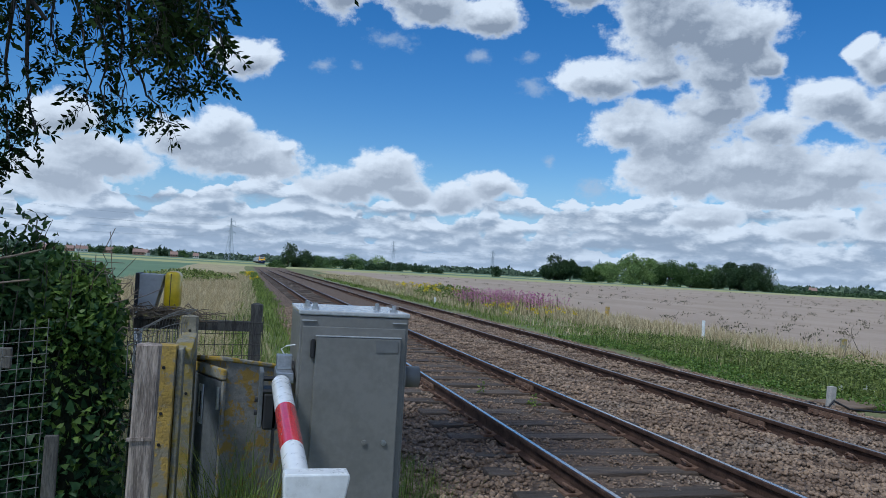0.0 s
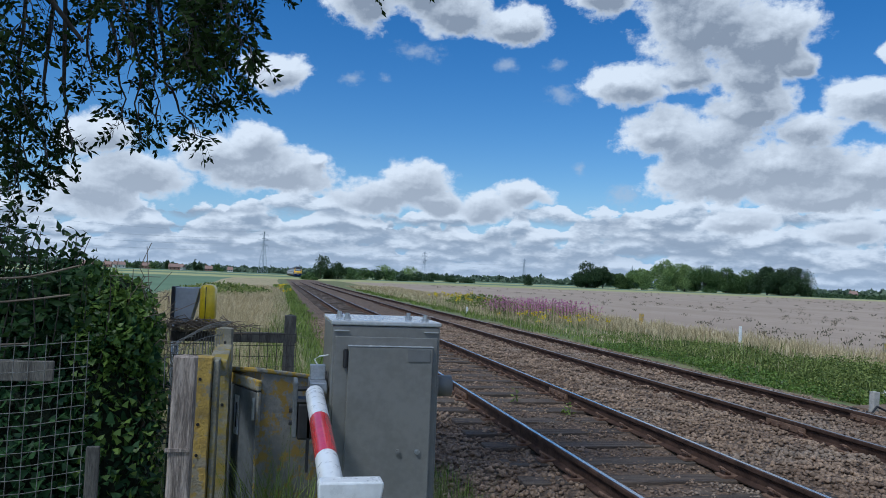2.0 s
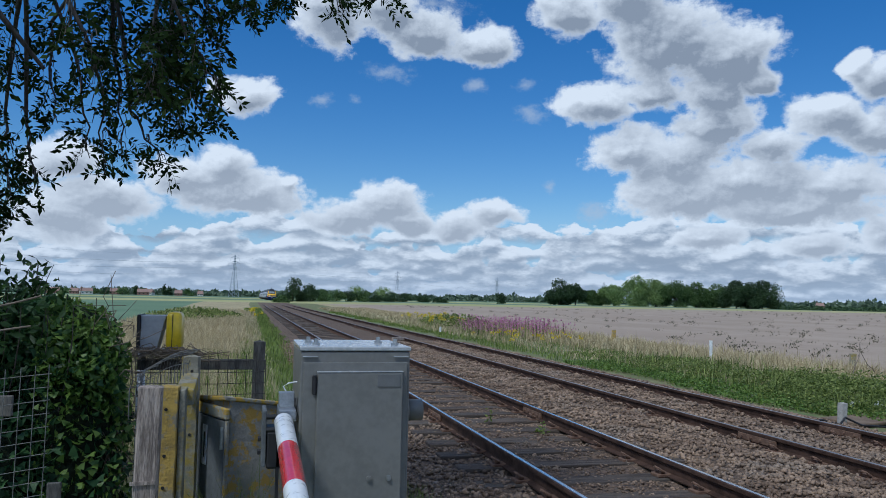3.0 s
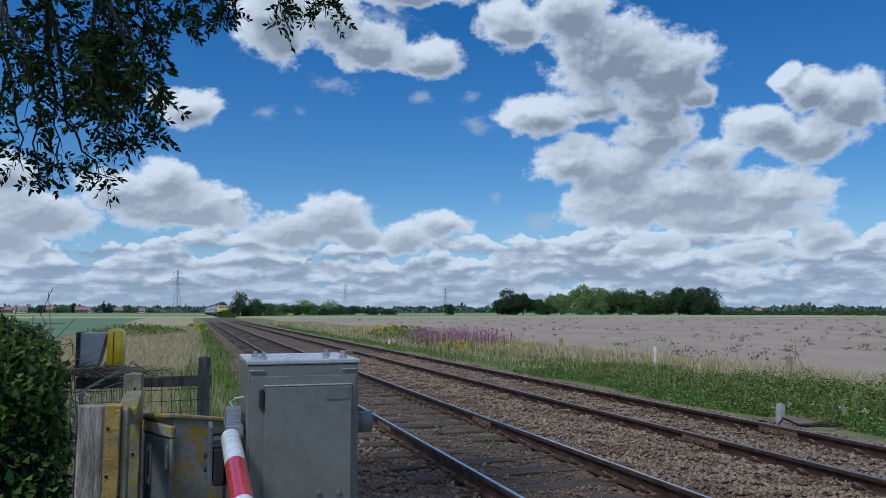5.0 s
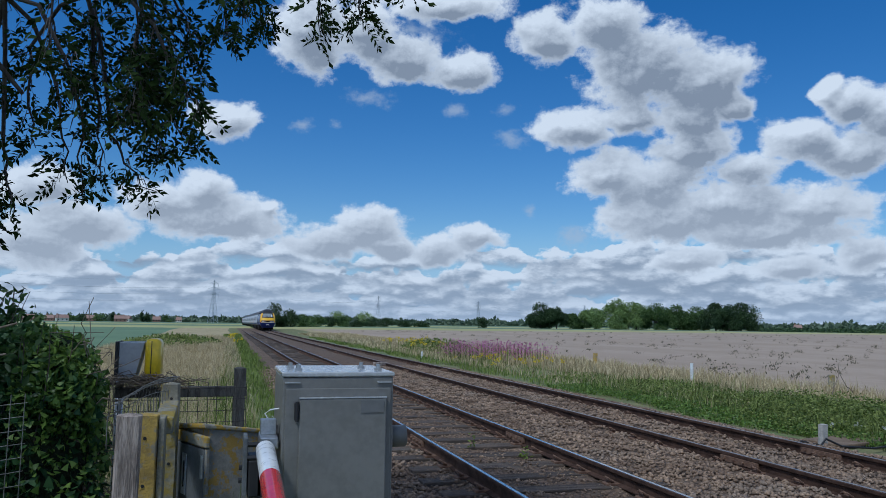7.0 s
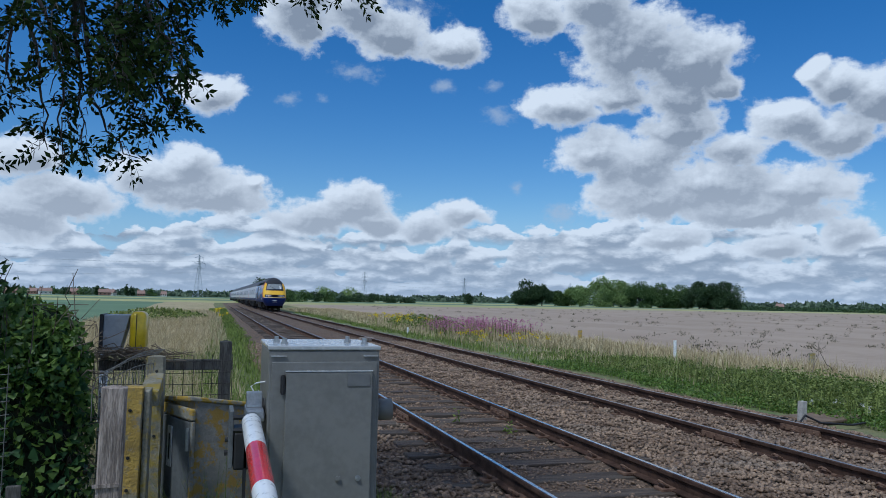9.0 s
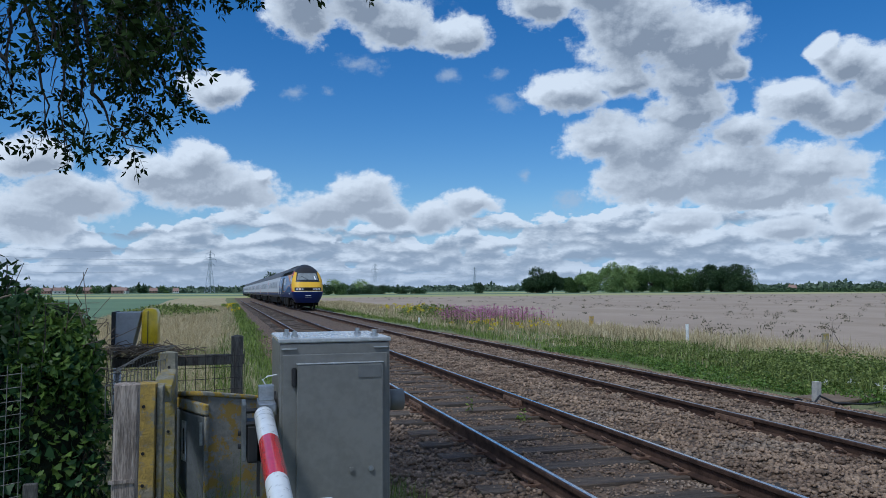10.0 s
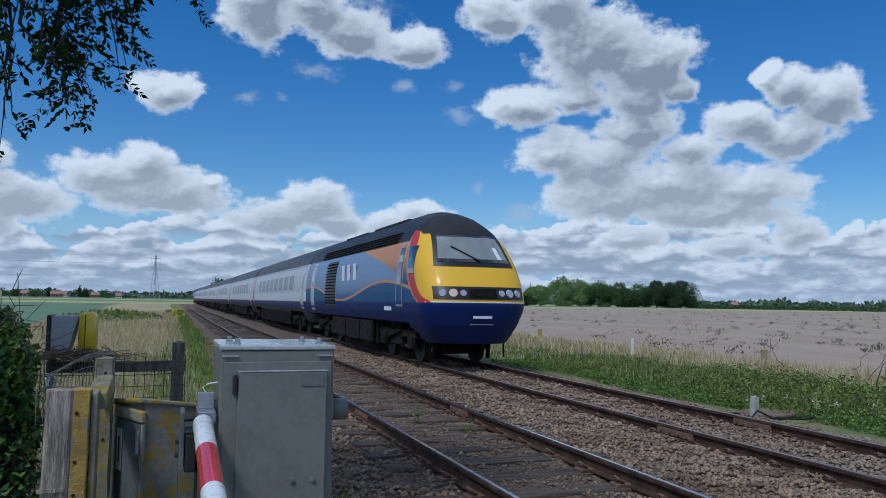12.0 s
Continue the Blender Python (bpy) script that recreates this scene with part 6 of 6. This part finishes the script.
def pylon(az, d, h, turn):
    x, y = _line(az, d)
    p = thing("electricity_pylon", x, y, 0.4, turn, "grey steel lattice pylon beyond the fields", "pylon", "pylons of the power line")

    def half(z):
        return float(np.interp(z, [0, 0.55 * h, 0.6 * h, h], [0.085 * h, 0.032 * h, 0.028 * h, 0.006 * h]))
    for sx in (-1, 1):
        for sy in (-1, 1):
            bm = bmesh.new()
            rod(bm, (sx * half(0), sy * half(0), 0), (sx * half(0.58 * h), sy * half(0.58 * h), 0.58 * h), 0.20, 0.16, n=4)
            rod(bm, (sx * half(0.58 * h), sy * half(0.58 * h), 0.58 * h), (sx * half(h), sy * half(h), h), 0.16, 0.10, n=4)
            part("leg", bm, M["pylon"], p)
    bm = bmesh.new()
    zs = [0, 0.12, 0.23, 0.33, 0.42, 0.5, 0.57, 0.63, 0.69, 0.75, 0.81, 0.87, 0.93, 1.0]
    for a, b in zip(zs, zs[1:]):
        ha, hb = half(a * h), half(b * h)
        for s in (-1, 1):
            rod(bm, (-ha, s * ha, a * h), (hb, s * hb, b * h), 0.085, n=4)
            rod(bm, (ha, s * ha, a * h), (-hb, s * hb, b * h), 0.085, n=4)
            rod(bm, (s * ha, -ha, a * h), (s * hb, hb, b * h), 0.085, n=4)
            rod(bm, (s * ha, ha, a * h), (s * hb, -hb, b * h), 0.085, n=4)
    part("bracing", bm, M["pylon"], p)
    tips = []
    for z, l in ((0.66, 0.135), (0.79, 0.175), (0.92, 0.12)):
        bm = bmesh.new()
        for s in (-1, 1):
            for sy in (-1, 1):
                rod(bm, (0, sy * half(z * h), z * h), (s * l * h, 0, z * h), 0.10, n=4)
                rod(bm, (0, sy * half(z * h), (z + 0.05) * h), (s * l * h, 0, z * h), 0.10, n=4)
            rod(bm, (s * l * h, 0, z * h), (s * l * h, 0, z * h - 3.5), 0.12, n=5)
            tips.append(Vector((s * l * h, 0, z * h - 3.5)))
        part("crossarm", bm, M["pylon"], p)
    tips.append(Vector((0, 0, h)))
    m = p.matrix_basis
    return [m @ t for t in tips]


_rows = [pylon(-30.5, 610, 47, 40), pylon(-1.08, 880, 47.5, 38), pylon(10.96, 1230, 46, 35), pylon(18.53, 1420, 46, 40), pylon(26.5, 1650, 46, 40)]
_pieces = []
for _a, _b in zip(_rows, _rows[1:]):
    for _p, _q in zip(_a, _b):
        _pieces.append(tube_path([np.array(_p.lerp(_q, t)) - [0, 0, 36 * t * (1 - t)] for t in np.linspace(0, 1, 11)], 0.045, 4))
_v, _f = gather(_pieces)
tagged(cloud_mesh("power_lines", _v, _f, M["pylon"]), "thin power lines strung between pylons", "power line")


# ---- the tree over the crossing ----
HANGING = []
TREE_FOOT = (-5.2, 1.6, -0.3)


def build_overhang():
    rng = np.random.default_rng(91)
    base = np.array(TREE_FOOT)
    t = thing("ash_tree", *base, 0, "ash tree with dark drooping leafy branches over the crossing", "tree")
    eye = np.array([0.0, 0.0, 1.56])

    def spot(az, el, d):
        a, e = math.radians(az), math.radians(el)
        return eye + d * np.array([math.sin(a) * math.cos(e), math.cos(a) * math.cos(e), math.sin(e)])
    hub = np.array([-4.3, 3.2, 5.2])
    limbs = [[base + [0, 0, 0], base + [0.1, 0.3, 2.2], base + [0.5, 1.2, 4.4], base + [0.6, 1.3, 6.8], base + [0.4, 0.8, 9.0]]]
    pieces = [tube_path(np.array(limbs[0]) - base, [0.26, 0.22, 0.18, 0.12, 0.05], 10)]
    ends = [(-10.5, 22, 6.0), (-6.5, 24, 6.4), (-3, 25, 6.6), (1.5, 26.5, 6.2), (8.5, 27.5, 6.0), (13, 29, 6.0), (-14, 15, 5.2), (-15.5, 21, 5.6)]
    tips = []
    for az, el, d in ends:
        e = spot(az, el, d)
        mid = hub * 0.5 + e * 0.5 + np.array([0, 0, 0.5])
        pts = [hub, hub * 0.75 + mid * 0.25 + [0, 0, 0.15], mid, mid * 0.4 + e * 0.6 + [0, 0, 0.1], e]
        pieces.append(tube_path(np.array(pts) - base, [0.075, 0.06, 0.045, 0.028, 0.012], 7))
        tips.append(pts)
    v, f_ = gather(pieces)
    cloud_mesh("limbs", v, f_, M["bark"], t)
    joints = np.array([p for pts in tips for p in pts[1:]])
    # hanging branches: bearing and height of the upper end and of the tip in degrees, width, leaves to a square degree
    hanging = [(-17.6, 17, -17.2, 3.6, 1.1, 2.6), (-16.2, 13, -15.4, 4.6, 0.6, 2.6), (-15.0, 12, -13.9, 6.9, 0.45, 2.6), (-13.6, 18, -12.9, 11.2, 0.8, 2.0), (-12.0, 16, -11.2, 9.4, 0.6, 1.6),
               (-11.2, 18, -9.9, 8.2, 0.75, 2.4), (-9.6, 17, -9.0, 9.4, 0.6, 2.2), (-8.4, 14, -5.3, 8.9, 0.45, 3.2), (-7.0, 19, -4.7, 11.4, 0.95, 4.6), (-6.0, 19, -3.0, 12.2, 0.85, 4.6),
               (-6.0, 21, -2.1, 14.7, 0.8, 4.4), (-5.3, 22, -1.6, 16.9, 0.75, 3.8), (-5.0, 24, -2.3, 19.4, 0.8, 3.2), (-7.5, 25, -6.9, 13.5, 1.5, 3.8), (-10.2, 26, -9.6, 15, 1.2, 2.6),
               (-13.0, 26, -12.8, 16, 1.0, 1.8), (-16.5, 24, -16.2, 14, 1.0, 1.7), (-2.0, 26, -1.0, 20.2, 0.6, 3.0), (-0.4, 26, 0.3, 21.4, 0.7, 3.2), (0.6, 26, 1.9, 20.9, 0.8, 3.4),
               (5.0, 27, 6.1, 20.9, 0.75, 3.0), (8.7, 27, 9.6, 21.6, 0.8, 3.2), (12.0, 28, 13.2, 24.1, 0.6, 2.2), (-19.6, 20, -19.2, 5.0, 1.4, 2.6)]
    twigs, cs, ds = [], [], []
    for k, (a0, e0, a1, e1, wide, full) in enumerate(hanging):
        d0 = 5.3 + 1.2 * ((k * 0.618) % 1.0)
        bow = rng.uniform(-0.5, 0.5)

        def along(u, da=0.0, de=0.0, dd=0.0):
            return spot(a0 + (a1 - a0) * u ** 1.3 + bow * math.sin(3.1 * u) + da, e0 + (e1 - e0) * u + de, d0 + 0.25 * math.sin(2.5 * u + k) + dd)
        head = along(0)
        j = joints[np.argmin(np.linalg.norm(joints - head - [-0.2, 0, 0.5], axis=1))]
        line = [j, (j + head) / 2 + [0, 0, 0.12]] + [along(u) + rng.normal(size=3) * 0.015 for u in np.linspace(0, 0.97, 8)]
        twigs.append(tube_path(np.array(line) - base, np.linspace(0.016, 0.003, 10), 5))
        count = int(full * wide * 1.9 * (e0 - e1) * 1.6)
        for _ in range(count):
            u = rng.random() ** 0.85
            w = wide * (1.15 - 0.55 * u)
            da, de = w * rng.normal() * 0.62, 0.4 * rng.normal() * w
            if noise.noise(((a0 + (a1 - a0) * u + da) * 0.9, (e0 + (e1 - e0) * u + de) * 0.9, 2.0)) < -0.22:
                continue
            if u > 0.9:
                de = abs(de)
            s = along(max(0.0, u - 0.10), 0.2 * da)
            tip = along(min(u, 0.97), da, de, 0.3 * rng.normal())
            pts = np.array([s, s * 0.5 + tip * 0.5 + [0, 0, 0.035], tip])
            if _ % 2 == 0:
                twigs.append(tube_path(pts - base, [0.005, 0.0035, 0.002], 4))
            dirn = unit(np.array([rng.normal() + 0.5 * np.sign(da), rng.normal() * 0.8, -0.45 + 0.5 * rng.normal()]))
            L = rng.uniform(0.10, 0.17)
            side = unit(np.cross(dirn, rng.normal(size=3)))
            droop = np.array([0, 0, -0.05])
            twigs.append(tube_path(np.array([tip + dirn * L * i / 3 + droop * (i / 3) ** 2 for i in range(4)]) - base, 0.0014, 3))
            for i in range(1, 5):
                q = tip + dirn * L * i / 4.4 + droop * (i / 4) ** 2
                for sgn in (-1, 1):
                    cs.append(q)
                    ds.append(side * sgn + dirn * 0.8 + [0, 0, -0.12])
            cs.append(tip + dirn * L + droop)
            ds.append(dirn + [0, 0, -0.2])
    v, f_ = gather(twigs)
    HANGING.append(tagged(cloud_mesh("twig_work", v, f_, M["bark"], t), kind="stuff"))
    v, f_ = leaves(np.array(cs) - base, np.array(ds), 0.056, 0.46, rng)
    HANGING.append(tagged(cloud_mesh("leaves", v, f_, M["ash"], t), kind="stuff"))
    # the crown above; its third mass is added out of view to shade the branches
    q = unit(rng.normal(size=(9000, 3)))
    c = np.array([-7.0, 3.0, 8.6]) + q * [2.6, 2.8, 2.0] * rng.uniform(0.35, 1.05, (9000, 1))
    q2 = unit(rng.normal(size=(3500, 3)))
    c2 = np.array([-7.6, 0.6, 7.2]) + q2 * [2.4, 2.6, 2.4] * rng.uniform(0.4, 1.05, (3500, 1))
    q3 = unit(rng.normal(size=(3400, 3)))
    shade_mass = np.array([-2.3, 4.9, 7.0]) + q3 * [2.2, 1.6, 1.1] * rng.uniform(0.3, 1.05, (3400, 1))
    v, f_ = leaves(np.concatenate([c, c2, shade_mass]) - base, np.concatenate([q, q2, q3]) + rng.normal(size=(15900, 3)), 0.2, 0.5, rng)
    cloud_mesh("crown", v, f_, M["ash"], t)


build_overhang()


# ---- what moves ----
def motions():
    for car, back, turn in VEHICLES:
        rows = [(t, pose(TRAIN_X, TRAIN_END + TRAIN_SPEED * (12.0 - t) + back, FAR_LIFT, 0, 0, turn)) for t in (0.0, 3.0, 6.0, 9.0, 12.0)]
        walk(car, rows)
    # the hanging branches stir, then swing up in the wind that runs ahead of the train
    hinge = Matrix.Translation(Vector((0.0, 5.8, 4.4)) - Vector(TREE_FOOT))
    for piece in HANGING:
        walk(piece, [(t, hinge @ pose(0, 0, 0, swing) @ hinge.inverted()) for t, swing in
                     ((0.0, 0.0), (1.5, -1.2), (3.0, 0.4), (5.0, -0.8), (6.5, 0.0), (8.5, -1.0), (9.5, -6.0), (10.5, -9.0), (11.0, -12.0), (11.5, -19.0), (12.0, -31.0))])


motions()
